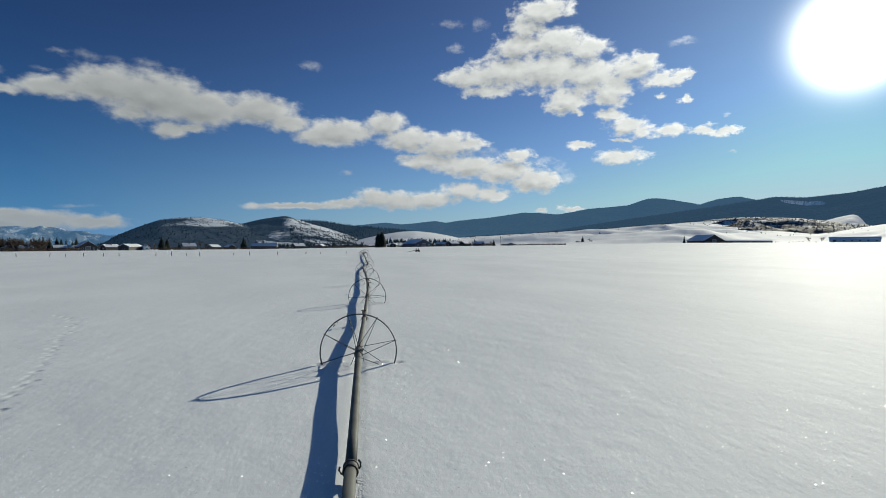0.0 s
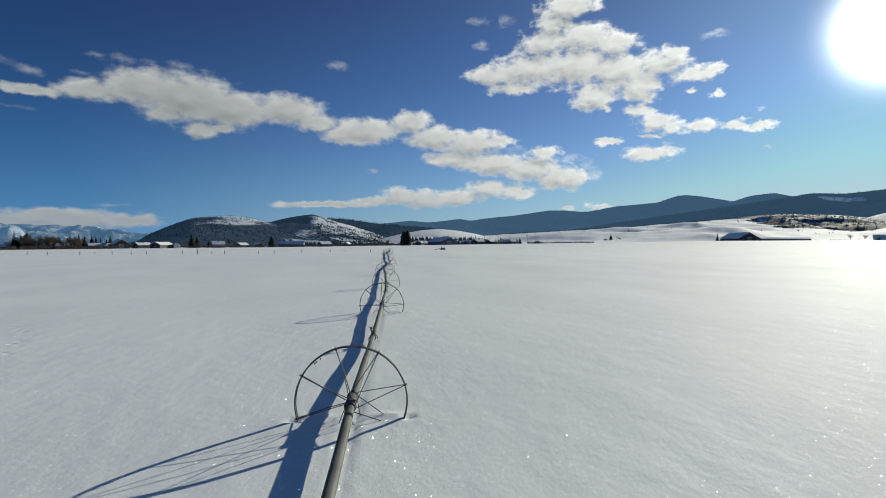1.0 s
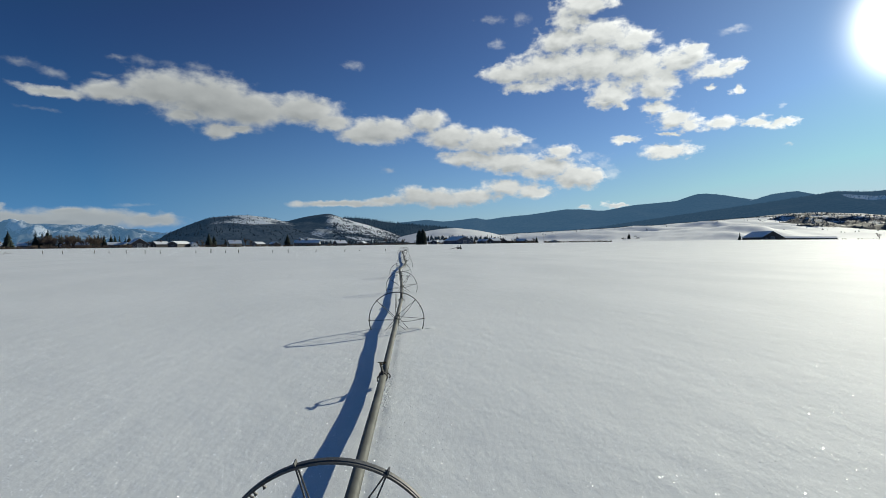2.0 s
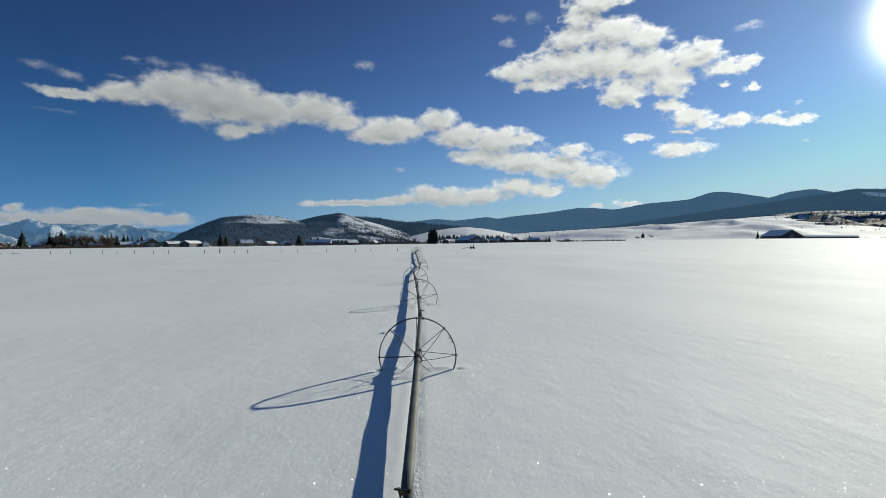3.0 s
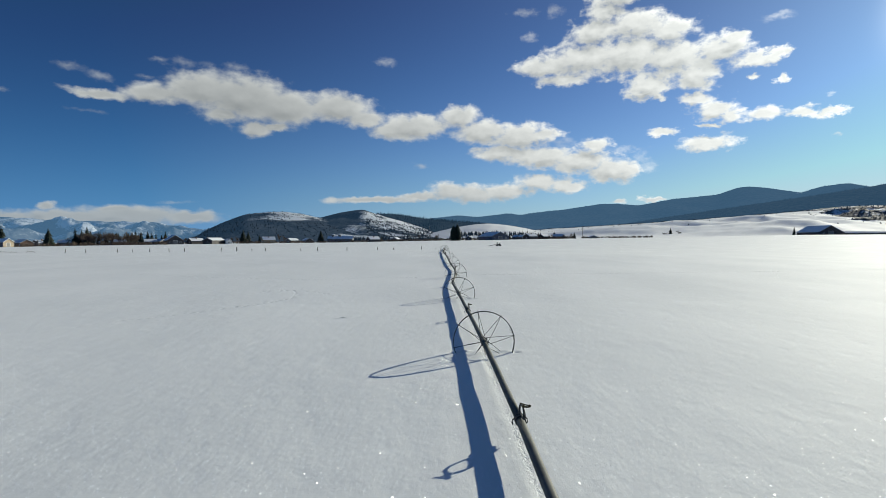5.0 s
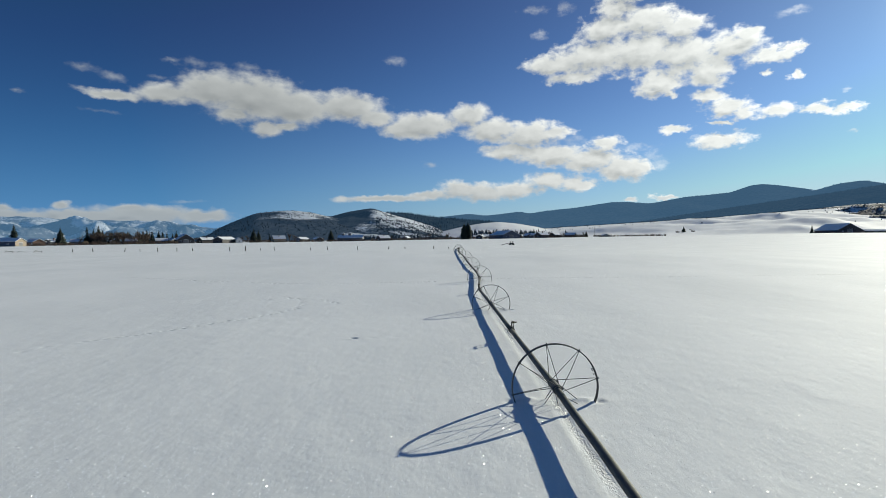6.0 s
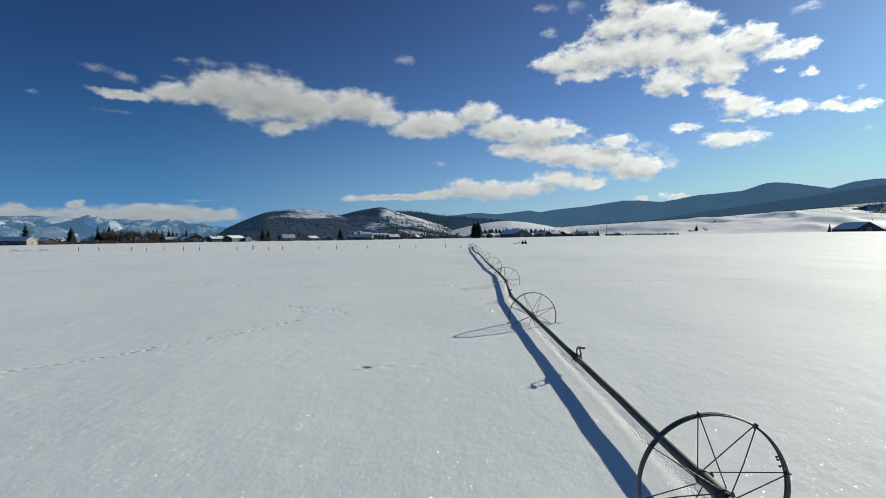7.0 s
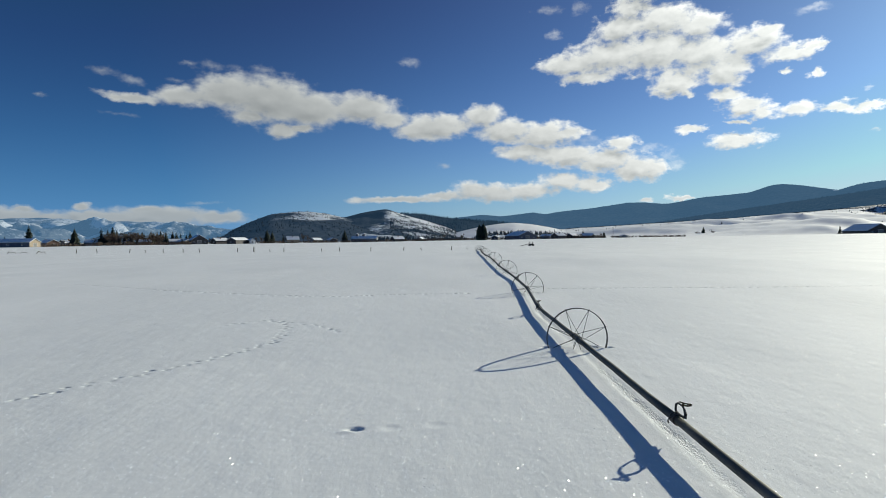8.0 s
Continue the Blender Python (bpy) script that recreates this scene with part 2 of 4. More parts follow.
WALL_GREY = plain("grey_siding", (0.13, 0.13, 0.135), (0.2, 0.2, 0.2), 0.7, 0.6)
WALL_TAN = plain("tan_siding", (0.26, 0.21, 0.15), (0.33, 0.27, 0.2), 0.7, 0.6)
WALL_BLUE = plain("blue_metal_siding", (0.05, 0.06, 0.09), (0.08, 0.095, 0.13), 0.5, 0.6)
WALL_RED = plain("brown_siding", (0.12, 0.07, 0.05), (0.18, 0.11, 0.08), 0.7, 0.6)
ROOF_METAL = plain("bare_metal_roof", (0.12, 0.13, 0.15), (0.2, 0.21, 0.23), 0.4, 0.5, metal=0.4)
TRIM = plain("white_trim_paint", (0.65, 0.65, 0.64), (0.75, 0.75, 0.74), 0.6, 1.0)
PAINT_RED = plain("dark_machine_paint", (0.03, 0.03, 0.03), (0.06, 0.05, 0.045), 0.5, 2.0)
RUBBER = plain("black_rubber", (0.015, 0.015, 0.015), (0.03, 0.03, 0.03), 0.8, 3.0)


def glass_material():
    m, n = material("window_glass")
    finish(n, bsdf(n, rgb(0.02, 0.025, 0.03), 0.08, spec=0.8))
    return m


GLASS = glass_material()


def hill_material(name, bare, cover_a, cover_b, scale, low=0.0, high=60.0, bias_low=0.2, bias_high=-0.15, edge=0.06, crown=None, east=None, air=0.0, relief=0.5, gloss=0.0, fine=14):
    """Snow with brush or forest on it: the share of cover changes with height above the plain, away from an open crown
    (place, inner and outer reach) and towards the east (x of the change, its width, shares). air: share of haze glow
    mixed in."""
    m, n = material(name)
    p = where(n)
    s = n.node("ShaderNodeSeparateXYZ", {0: p})
    patch = n.noise(p, scale, 6.0, 0.62)
    speck = n.noise(p, scale * fine, 4.0, 0.65)
    lean = n.span(s.outputs[2], low, high, bias_low, bias_high, smooth=False)
    if crown:
        centre, inner, outer, inside, outside = crown
        d = n.vec("LENGTH", n.vec("MULTIPLY", n.vec("SUBTRACT", p, centre), (1.0, 0.35, 1.6)), out=1)
        lean = n.math("ADD", lean, n.span(d, inner, outer, inside, outside))
    if east:
        lean = n.math("ADD", lean, n.span(s.outputs[0], east[0] - east[1], east[0] + east[1], east[2], east[3]))
    f = n.math("ADD", n.math("ADD", patch, n.math("MULTIPLY", n.math("SUBTRACT", speck, 0.5), 0.55)), lean)
    mask = n.span(f, 0.5 - edge, 0.5 + edge)
    green = n.mix(n.span(speck, 0.35, 0.65), rgb(*cover_a), rgb(*cover_b))
    colour = n.mix(mask, rgb(*bare), green)
    bump = n.add("ShaderNodeBump", 0, {"Strength": relief, "Distance": 4.0, "Height": speck})
    body = bsdf(n, colour, 0.85, normal=bump, spec=gloss)
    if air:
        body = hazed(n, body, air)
    finish(n, body)
    return m


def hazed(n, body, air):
    """Distance haze painted into the surface: a share of blue emission mixed over it."""
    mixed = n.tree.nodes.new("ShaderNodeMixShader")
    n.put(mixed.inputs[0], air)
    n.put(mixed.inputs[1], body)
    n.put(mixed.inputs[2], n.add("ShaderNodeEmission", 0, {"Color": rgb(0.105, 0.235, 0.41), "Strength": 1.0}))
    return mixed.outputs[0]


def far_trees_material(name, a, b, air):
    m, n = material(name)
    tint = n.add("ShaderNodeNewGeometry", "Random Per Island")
    # the trees get the same painted haze, glowing blue over their own tint
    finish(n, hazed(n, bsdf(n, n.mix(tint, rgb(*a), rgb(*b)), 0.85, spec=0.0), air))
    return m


# dark blue-grey brush tones shared by the nearer slopes
BLUISH_BRUSH = ((0.032, 0.038, 0.05), (0.066, 0.073, 0.09))
HILL_DOME = hill_material("brushy_dome", (0.82, 0.84, 0.86), *BLUISH_BRUSH, 0.009, low=0, high=90, bias_low=0.16, bias_high=0.0, crown=((-398, 1455, 66), 30, 150, -0.15, 0.2), edge=0.09, air=0.11)
HILL_PEAK = hill_material("brushy_peak", (0.82, 0.84, 0.86), *BLUISH_BRUSH, 0.011, low=0, high=95, bias_low=0.12, bias_high=-0.06, east=(-228, 26, 0.28, -0.05), edge=0.09, air=0.11)
HILL_SNOW = hill_material("open_snow_slope", (0.88, 0.89, 0.9), *BLUISH_BRUSH, 0.004, low=0, high=100, bias_low=-0.34, bias_high=-0.26, relief=0.06, gloss=0.4)
HILL_PATCH = hill_material("scrub_slope", (0.82, 0.84, 0.86), *BLUISH_BRUSH, 0.016, low=20, high=80, bias_low=0.2, bias_high=0.0, fine=7, gloss=0.2)
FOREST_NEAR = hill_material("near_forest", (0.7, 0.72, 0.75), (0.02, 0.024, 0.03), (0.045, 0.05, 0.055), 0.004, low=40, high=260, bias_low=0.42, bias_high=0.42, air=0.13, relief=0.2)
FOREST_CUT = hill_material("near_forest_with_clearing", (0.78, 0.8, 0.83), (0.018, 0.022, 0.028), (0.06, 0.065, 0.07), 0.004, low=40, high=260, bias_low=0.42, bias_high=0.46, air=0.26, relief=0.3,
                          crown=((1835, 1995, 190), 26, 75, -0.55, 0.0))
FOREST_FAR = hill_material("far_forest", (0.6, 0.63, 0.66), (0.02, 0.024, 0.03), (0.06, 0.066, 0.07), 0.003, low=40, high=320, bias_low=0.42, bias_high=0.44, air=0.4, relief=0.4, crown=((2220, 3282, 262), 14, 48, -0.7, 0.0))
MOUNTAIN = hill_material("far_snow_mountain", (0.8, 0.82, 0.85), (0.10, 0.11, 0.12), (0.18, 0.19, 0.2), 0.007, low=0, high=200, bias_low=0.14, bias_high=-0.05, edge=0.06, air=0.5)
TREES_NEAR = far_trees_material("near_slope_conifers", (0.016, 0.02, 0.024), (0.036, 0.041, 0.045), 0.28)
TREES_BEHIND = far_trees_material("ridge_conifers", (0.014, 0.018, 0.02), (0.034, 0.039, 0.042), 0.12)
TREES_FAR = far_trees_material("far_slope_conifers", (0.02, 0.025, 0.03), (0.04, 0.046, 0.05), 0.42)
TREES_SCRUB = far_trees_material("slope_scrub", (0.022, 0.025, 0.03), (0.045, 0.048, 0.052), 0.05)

# ---- meshes ----
class Shape:
    """Gathers the faces of one mesh."""

    def __init__(self):
        self.v, self.f = [], []

    def poly(self, points, faces):
        k = len(self.v)
        self.v.extend(tuple(p) for p in points)
        self.f.extend(tuple(i + k for i in face) for face in faces)
        return self

    def box(self, size, m=Matrix(), taper=1.0):
        x, y, z = (s / 2 for s in size)
        pts = [(sx * x * (taper if sz > 0 else 1), sy * y * (taper if sz > 0 else 1), sz * z) for sz in (-1, 1) for sx, sy in ((-1, -1), (1, -1), (1, 1), (-1, 1))]
        return self.poly([m @ Vector(p) for p in pts], [(3, 2, 1, 0), (4, 5, 6, 7), (0, 1, 5, 4), (1, 2, 6, 5), (2, 3, 7, 6), (3, 0, 4, 7)])

    def tube(self, path, radii, sides=8, cap=True):
        """A round bar along a list of points; radii: one number, or one for each point."""
        path = [Vector(p) for p in path]
        radii = radii if isinstance(radii, (list, tuple)) else [radii] * len(path)
        pts, faces = [], []
        ref = Vector((0.31, 0.22, 0.92))
        for i, (p, r) in enumerate(zip(path, radii)):
            along = (path[min(i + 1, len(path) - 1)] - path[max(i - 1, 0)]).normalized()
            side = along.cross(ref if abs(along.dot(ref)) < 0.95 else Vector((1, 0, 0))).normalized()
            up = side.cross(along)
            pts += [p + r * (math.cos(a) * side + math.sin(a) * up) for a in (math.tau * k / sides for k in range(sides))]
        for i in range(len(path) - 1):
            for k in range(sides):
                a, b = i * sides + k, i * sides + (k + 1) % sides
                faces.append((a, b, b + sides, a + sides))
        if cap:
            faces.append(tuple(range(sides))[::-1])
            faces.append(tuple(range((len(path) - 1) * sides, len(path) * sides)))
        return self.poly(pts, faces)

    def ring(self, profile, steps=72):
        """Revolves a closed profile of (radius, y) round the y axis."""
        n = len(profile)
        pts = [(r * math.cos(a), y, r * math.sin(a)) for a in (math.tau * k / steps for k in range(steps)) for r, y in profile]
        faces = [(k * n + i, k * n + (i + 1) % n, (k + 1) % steps * n + (i + 1) % n, (k + 1) % steps * n + i) for k in range(steps) for i in range(n)]
        return self.poly(pts, faces)

    def mesh(self, name, mat, smooth=False):
        me = bpy.data.meshes.new(name)
        me.from_pydata(self.v, [], self.f)
        me.materials.append(mat)
        bm = bmesh.new()
        bm.from_mesh(me)
        bmesh.ops.recalc_face_normals(bm, faces=bm.faces)
        bm.to_mesh(me)
        bm.free()
        if smooth:
            me.shade_smooth()
        return me


def part(name, shape, mat, parent, label="", smooth=False, m=None):
    """Links a Shape (or a mesh) as one object under its thing or part."""
    ob = new(name, shape.mesh(name, mat, smooth) if isinstance(shape, Shape) else shape)
    ob.parent = parent
    if m is not None:
        ob.matrix_basis = m
    return tagged(ob, label)


def thing(name, label, category, group="", kind="", m=None):
    ob = tagged(new(name), label, category, group, kind)
    ob.empty_display_size = 0.2
    if m is not None:
        ob.matrix_basis = m
    return ob


def smoothstep(a, b, x):
    t = np.clip((np.asarray(x, float) - a) / (b - a), 0, 1)
    return t * t * (3 - 2 * t)


def lattice(x, y, seed=0):
    """Smooth value noise, -1 to 1."""
    xi, yi = np.floor(x), np.floor(y)
    fx, fy = x - xi, y - yi
    fx, fy = fx * fx * (3 - 2 * fx), fy * fy * (3 - 2 * fy)

    def corner(i, j):
        h = np.sin((xi + i) * 127.1 + (yi + j) * 311.7 + seed * 74.7) * 43758.5453
        return h - np.floor(h)

    top = corner(0, 0) * (1 - fx) + corner(1, 0) * fx
    low = corner(0, 1) * (1 - fx) + corner(1, 1) * fx
    return (top * (1 - fy) + low * fy) * 2 - 1


def fbm(x, y, octaves=4, seed=0):
    total, amp = 0, 0.5
    for k in range(octaves):
        total = total + amp * lattice(x * 2 ** k + k * 17.3, y * 2 ** k - k * 9.1, seed + k)
        amp *= 0.5
    return total


def grid_mesh(name, x, y, z, mat, smooth=True):
    """A sheet from arrays of the same shape."""
    rows, cols = x.shape
    me = bpy.data.meshes.new(name)
    k = np.arange(rows * cols).reshape(rows, cols)
    quads = np.stack((k[:-1, :-1], k[:-1, 1:], k[1:, 1:], k[1:, :-1]), -1).reshape(-1, 4)
    me.vertices.add(rows * cols)
    me.vertices.foreach_set("co", np.stack((x, y, z), -1).astype(np.float32).ravel())
    me.loops.add(quads.size)
    me.loops.foreach_set("vertex_index", quads.astype(np.int32).ravel())
    me.polygons.add(len(quads))
    me.polygons.foreach_set("loop_start", np.arange(0, quads.size, 4, dtype=np.int32))
    me.polygons.foreach_set("loop_total", np.full(len(quads), 4, dtype=np.int32))
    me.materials.append(mat)
    me.update(calc_edges=True)
    if smooth:
        me.shade_smooth()
    return me


# ---- the irrigation line's plan ----
WHEEL_R = 0.813                 # a 64-inch wheel
# stations: couplers and wheels take turns along the line; the pipe sags most at some of the couplers
LINE_Y = [-18.0, -12.0, -5.8, 0.0, 5.8, 12.03, 17.95, 23.95, 30.2, 36.5, 42.6, 49.4, 55.8, 62.2, 68.6, 75.0, 81.2, 87.4, 93.6, 99.8, 106.0, 112.2, 118.4, 124.6, 130.8, 137.0]
LINE_X = [-0.02, -0.03, -0.025, -0.045, 0.03, 0.115, 0.16, 0.085, -0.035, -0.19, -0.38, -0.01, 0.07, -0.11, -0.24, -0.36, -0.55, -0.74, -0.80, -0.83, -0.70, -0.55, -0.50, -0.50, -0.70, -0.95]
LINE_Z = [0.14, 0.24, 0.14, 0.245, 0.17, 0.295, 0.255, 0.285, 0.265, 0.29, 0.32, 0.43, 0.44, 0.55, 0.62, 0.82, 1.0, 1.0, 1.0, 1.08, 1.06, 1.02, 0.98, 0.95, 0.93, 0.90]
SWELL_Y = [-30.0, 35.0, 42.6, 49.4, 55.8, 62.2, 68.6, 75.0, 81.2, 99.8, 124.6, 137.0, 160.0]   # the snow's own rise under the far end of the line
SWELL_Z = [0.0, 0.0, 0.11, 0.19, 0.27, 0.31, 0.40, 0.57, 0.76, 0.84, 0.72, 0.65, 0.0]


def line_at(y):
    """The pipe's axis at y: x and z; it bends most at the couplers."""
    return float(np.interp(y, LINE_Y, LINE_X)), float(np.interp(y, LINE_Y, LINE_Z))


# ---- ground ----
TRACKS = {  # trails of small prints: corners of each trail
    "fox": [(-14.1, 28.6), (-13.2, 30.0), (-12.1, 31.2), (-11.4, 32.35), (-10.45, 33.75), (-9.8, 34.7), (-9.2, 36.15), (-8.83, 37.25), (-8.92, 38.7), (-9.27, 40.0), (-9.82, 40.75), (-10.5, 41.2)],
    "loop": [(-11.45, 40.0), (-10.44, 40.95), (-9.27, 40.6), (-8.29, 40.0), (-7.0, 38.7)],
    "hare": [(-5.1, -3.6), (-5.62, -2.1), (-6.23, -0.55), (-6.55, 0.3), (-7.2, 2.1), (-8.03, 3.8), (-8.6, 5.45), (-9.7, 8.0), (-10.47, 9.15), (-11.65, 10.15)],
    "cross": [(-28.5, 55.2), (-20.8, 51.65), (-14.15, 49.1), (-10.0, 48.1), (-6.8, 49.0), (-2.7, 49.4)],
    "far": [(1.35, 51.4), (6.9, 51.5), (12.9, 51.5), (19.6, 52.1), (38.0, 53.5)],
}


def prints():
    spots, rng = [], random.Random(5)
    for trail, pts in TRACKS.items():
        step = {"fox": 0.24, "loop": 0.26, "hare": 0.3, "cross": 0.26, "far": 0.2}[trail]
        for (x0, y0), (x1, y1) in zip(pts, pts[1:]):
            n = max(1, round(math.hypot(x1 - x0, y1 - y0) / step))
            dx, dy = (x1 - x0) / n, (y1 - y0) / n
            for i in range(n):
                side = 0.06 if i % 2 else -0.06
                size = rng.uniform(0.035, 0.055) * (1.5 if trail in ("cross", "far") else 1.0)
                spots.append((x0 + dx * i - dy / step * side + rng.uniform(-0.08, 0.08), y0 + dy * i + dx / step * side + rng.uniform(-0.05, 0.05), size, (0.08 if trail in ("cross", "far") else 0.055) * rng.uniform(0.4, 1.4)))
    spots += [(-4.39, 30.48, 0.13, 0.014), (-3.68, 30.62, 0.13, 0.010)]
    return spots


def far_rise(x, y):
    """The plain climbs gently towards the farms, most towards the sunny side."""
    r = np.hypot(x, y - 15)
    az = np.degrees(np.arctan2(x, y - 15))
    lift = np.interp(az, [-45, -27, -13, 0, 10, 24, 35, 48], [0.0, 0.6, 0.4, 1.6, 2.6, 3.6, 4.7, 4.2])
    swell = np.interp(y, SWELL_Y, SWELL_Z) * (1 - smoothstep(6, 60, np.abs(x)) * smoothstep(55, 100, np.hypot(x, y)))
    return smoothstep(175, 560, r) * lift + swell


def ground_z(x, y):
    return float(far_rise(np.array(x, float), np.array(y, float)))


def spread(dense_a, dense_b, step, far_a, far_b, growth=1.09):
    mid = list(np.arange(dense_a, dense_b + step / 2, step))
    up, s = [], step
    while (up[-1] if up else mid[-1]) < far_b:
        s *= growth
        up.append((up[-1] if up else mid[-1]) + s)
    down, s = [], step
    while (down[-1] if down else mid[0]) > far_a:
        s *= growth
        down.append((down[-1] if down else mid[0]) - s)
    return np.array(down[::-1] + mid + up)


def build_ground():
    xs = spread(-12.5, 3.5, 0.06, -4600, 4600)
    xs = np.concatenate((xs[xs < -29], np.arange(-29, -12.55, 0.1), xs[(xs >= -12.5) & (xs <= 3.5)], np.arange(3.6, 30, 0.1), xs[xs > 30]))
    ys = spread(-12.0, 62.0, 0.085, -700, 4700)
    ys = np.concatenate((ys[ys < 30.2], np.arange(30.2, 42.0, 0.05), ys[ys > 42.03]))
    x, y = np.meshgrid(xs, ys)
    z = far_rise(x, y)
    near = 1 - smoothstep(80, 160, np.hypot(x, y))
    # wind-packed snow: long low drifts, hand-sized ripples and small lumps
    z += near * (0.03 * fbm(x / 6.0, y / 9.0, 3, 3) + 0.009 * fbm(x / 0.9, y / 1.5, 3, 8) + 0.0012 * fbm(x / 0.25, y / 0.34, 2, 14))
    # the trough that meltwater has dripped under the pipe, crumbly at its bottom
    px = np.interp(y, LINE_Y, LINE_X)
    off = x - px - 0.03
    fall = 0.45 + 0.55 * np.clip(0.5 + lattice(x * 0.3, y * 0.45, 4), 0, 1)
    rough = 0.5 + 0.5 * lattice(x * 12, y * 8, 21)
    z += near * fall * np.exp(-(off / 0.085) ** 2) * (-0.018 - 0.03 * rough)
    z += near * fall * np.exp(-((off + 0.19) / 0.07) ** 2) * 0.006 * (0.5 + rough)
    for k in range(3, len(LINE_X), 2):
        for side in (-1, 1):
            reach = math.sqrt(WHEEL_R ** 2 - 0.26 ** 2)
            cx, cy = LINE_X[k] + side * reach, LINE_Y[k]
            if cy > 75:
                continue
            iy = (ys > cy - 0.9) & (ys < cy + 0.9)
            ix = (xs > cx - 1.0) & (xs < cx + 1.0)
            if not iy.any() or not ix.any():
                continue
            gx, gy = np.meshgrid(xs[ix], ys[iy])
            # a scoured pit outside the foot, and a soft bank behind it
            lump = -0.06 * np.exp(-(((gx - cx - side * 0.07) / 0.09) ** 2 + ((gy - cy - 0.03) / 0.08) ** 2))
            lump += 0.035 * np.exp(-(((gx - cx + side * 0.25) / 0.24) ** 2 + ((gy - cy - 0.13) / 0.10) ** 2))
            lump += 0.012 * np.exp(-(((gx - cx) / 0.35) ** 2 + ((gy - cy) / 0.3) ** 2))
            z[np.ix_(iy, ix)] += lump
    for cx, cy, size, deep in prints():
        iy, ix = (ys > cy - 4 * size) & (ys < cy + 4 * size), (xs > cx - 4 * size) & (xs < cx + 4 * size)
        if iy.any() and ix.any():
            gx, gy = np.meshgrid(xs[ix], ys[iy])
            d = np.hypot(gx - cx, gy - cy) / size
            z[np.ix_(iy, ix)] += -deep * np.exp(-d ** 4) + 0.03 * deep * np.exp(-((d - 1.7) / 0.5) ** 2)
    # one deep hole with a soft lip on its shaded side
    gx, gy = (x + 4.93) / 0.105, (y - 30.39) / 0.075
    z += -0.075 * np.exp(-(gx ** 2 + gy ** 2) ** 2) + 0.022 * np.exp(-(((x + 5.03) / 0.12) ** 2 + ((y - 30.28) / 0.05) ** 2))
    sheet = grid_mesh("ground", x, y, z, SNOW)
    drips = sheet.attributes.new("drips", "FLOAT", "POINT")
    drips.data.foreach_set("value", (near * fall * np.exp(-(off / 0.09) ** 2) * np.clip(0.4 + 0.9 * lattice(x * 0.7, y * 0.8, 12), 0, 1)).astype(np.float32).ravel())
    ob = new("ground", sheet)
    tagged(ob, "wide flat field under smooth sparkling fresh snow", "snow field", kind="structure")


build_ground()


# ---- hills ----
EYE = (0.0, 15.0)


def land(name, label, crest, near, top, back, mat, rough, seed, category="hill", foot=0.0, bulge=1.0, step=0.12, folds=5):
    """A range of high ground: crest gives (azimuth, crest's elevation in degrees) along it; it climbs from the distance near to
    its crest at top and falls again to back."""
    a0, a1 = crest[0][0], crest[-1][0]
    az = np.arange(a0, a1 + step / 2, step)
    knots, heights = [c[0] for c in crest], [2.8 + top * math.tan(radians(c[1])) for c in crest]
    line = np.interp(az, knots, heights)
    kernel = np.hanning(max(3, int(1.6 / step) | 1))
    padded = np.pad(line, len(kernel) // 2, mode="edge")
    line = np.convolve(padded, kernel / kernel.sum(), mode="valid")
    u = np.concatenate((np.linspace(0, 1, 46), 1 + np.linspace(0.06, 1, 12)))
    A, U = np.meshgrid(np.radians(az), u)
    H = np.repeat(line[None, :], len(u), 0)
    r = np.where(U <= 1, near + (top - near) * U, top + (back - top) * (U - 1))
    x, y = EYE[0] + r * np.sin(A), EYE[1] + r * np.cos(A)
    climb = np.where(U <= 1, np.sin(np.clip(U, 0, 1) * math.pi / 2) ** 1.5 * 0.35 * bulge + (1 - 0.35 * bulge) * U ** 1.4, 1 - smoothstep(0, 1, U - 1))
    size = (top - near) / folds
    bumps = fbm(x / size, y / size, 5, seed)
    base = far_rise(x, y) - 3.0 - foot
    z = base + (H - base) * climb + rough * bumps * np.sin(np.clip(U, 0, 1) * math.pi) * np.clip(H / 40, 0.1, 3)
    z += rough * 0.12 * fbm(x / 60, y / 60, 3, seed + 9) * (U > 0.3)
    ob = new(name, grid_mesh(name, x, y, z, mat))
    tagged(ob, label, category, kind="structure")
    return x, y, z


def bare_cone(rng, h, w):
    """One far conifer: two ragged tiers, as points and faces."""
    pts, faces = [], []
    for base, tip, wide in ((0.0, 0.72, 1.0), (0.38, 1.0, 0.62)):
        k = len(pts)
        turn = rng.random() * 6
        for i in range(5):
            a = turn + math.tau * i / 5
            rr = w * wide * rng.uniform(0.7, 1.2) / 2
            pts.append((rr * math.cos(a), rr * math.sin(a), h * (base + rng.uniform(-0.04, 0.06))))
        pts.append((rng.uniform(-0.1, 0.1) * w, rng.uniform(-0.1, 0.1) * w, h * tip))
        faces += [(k + i, k + (i + 1) % 5, k + 5) for i in range(5)]
    return pts, faces


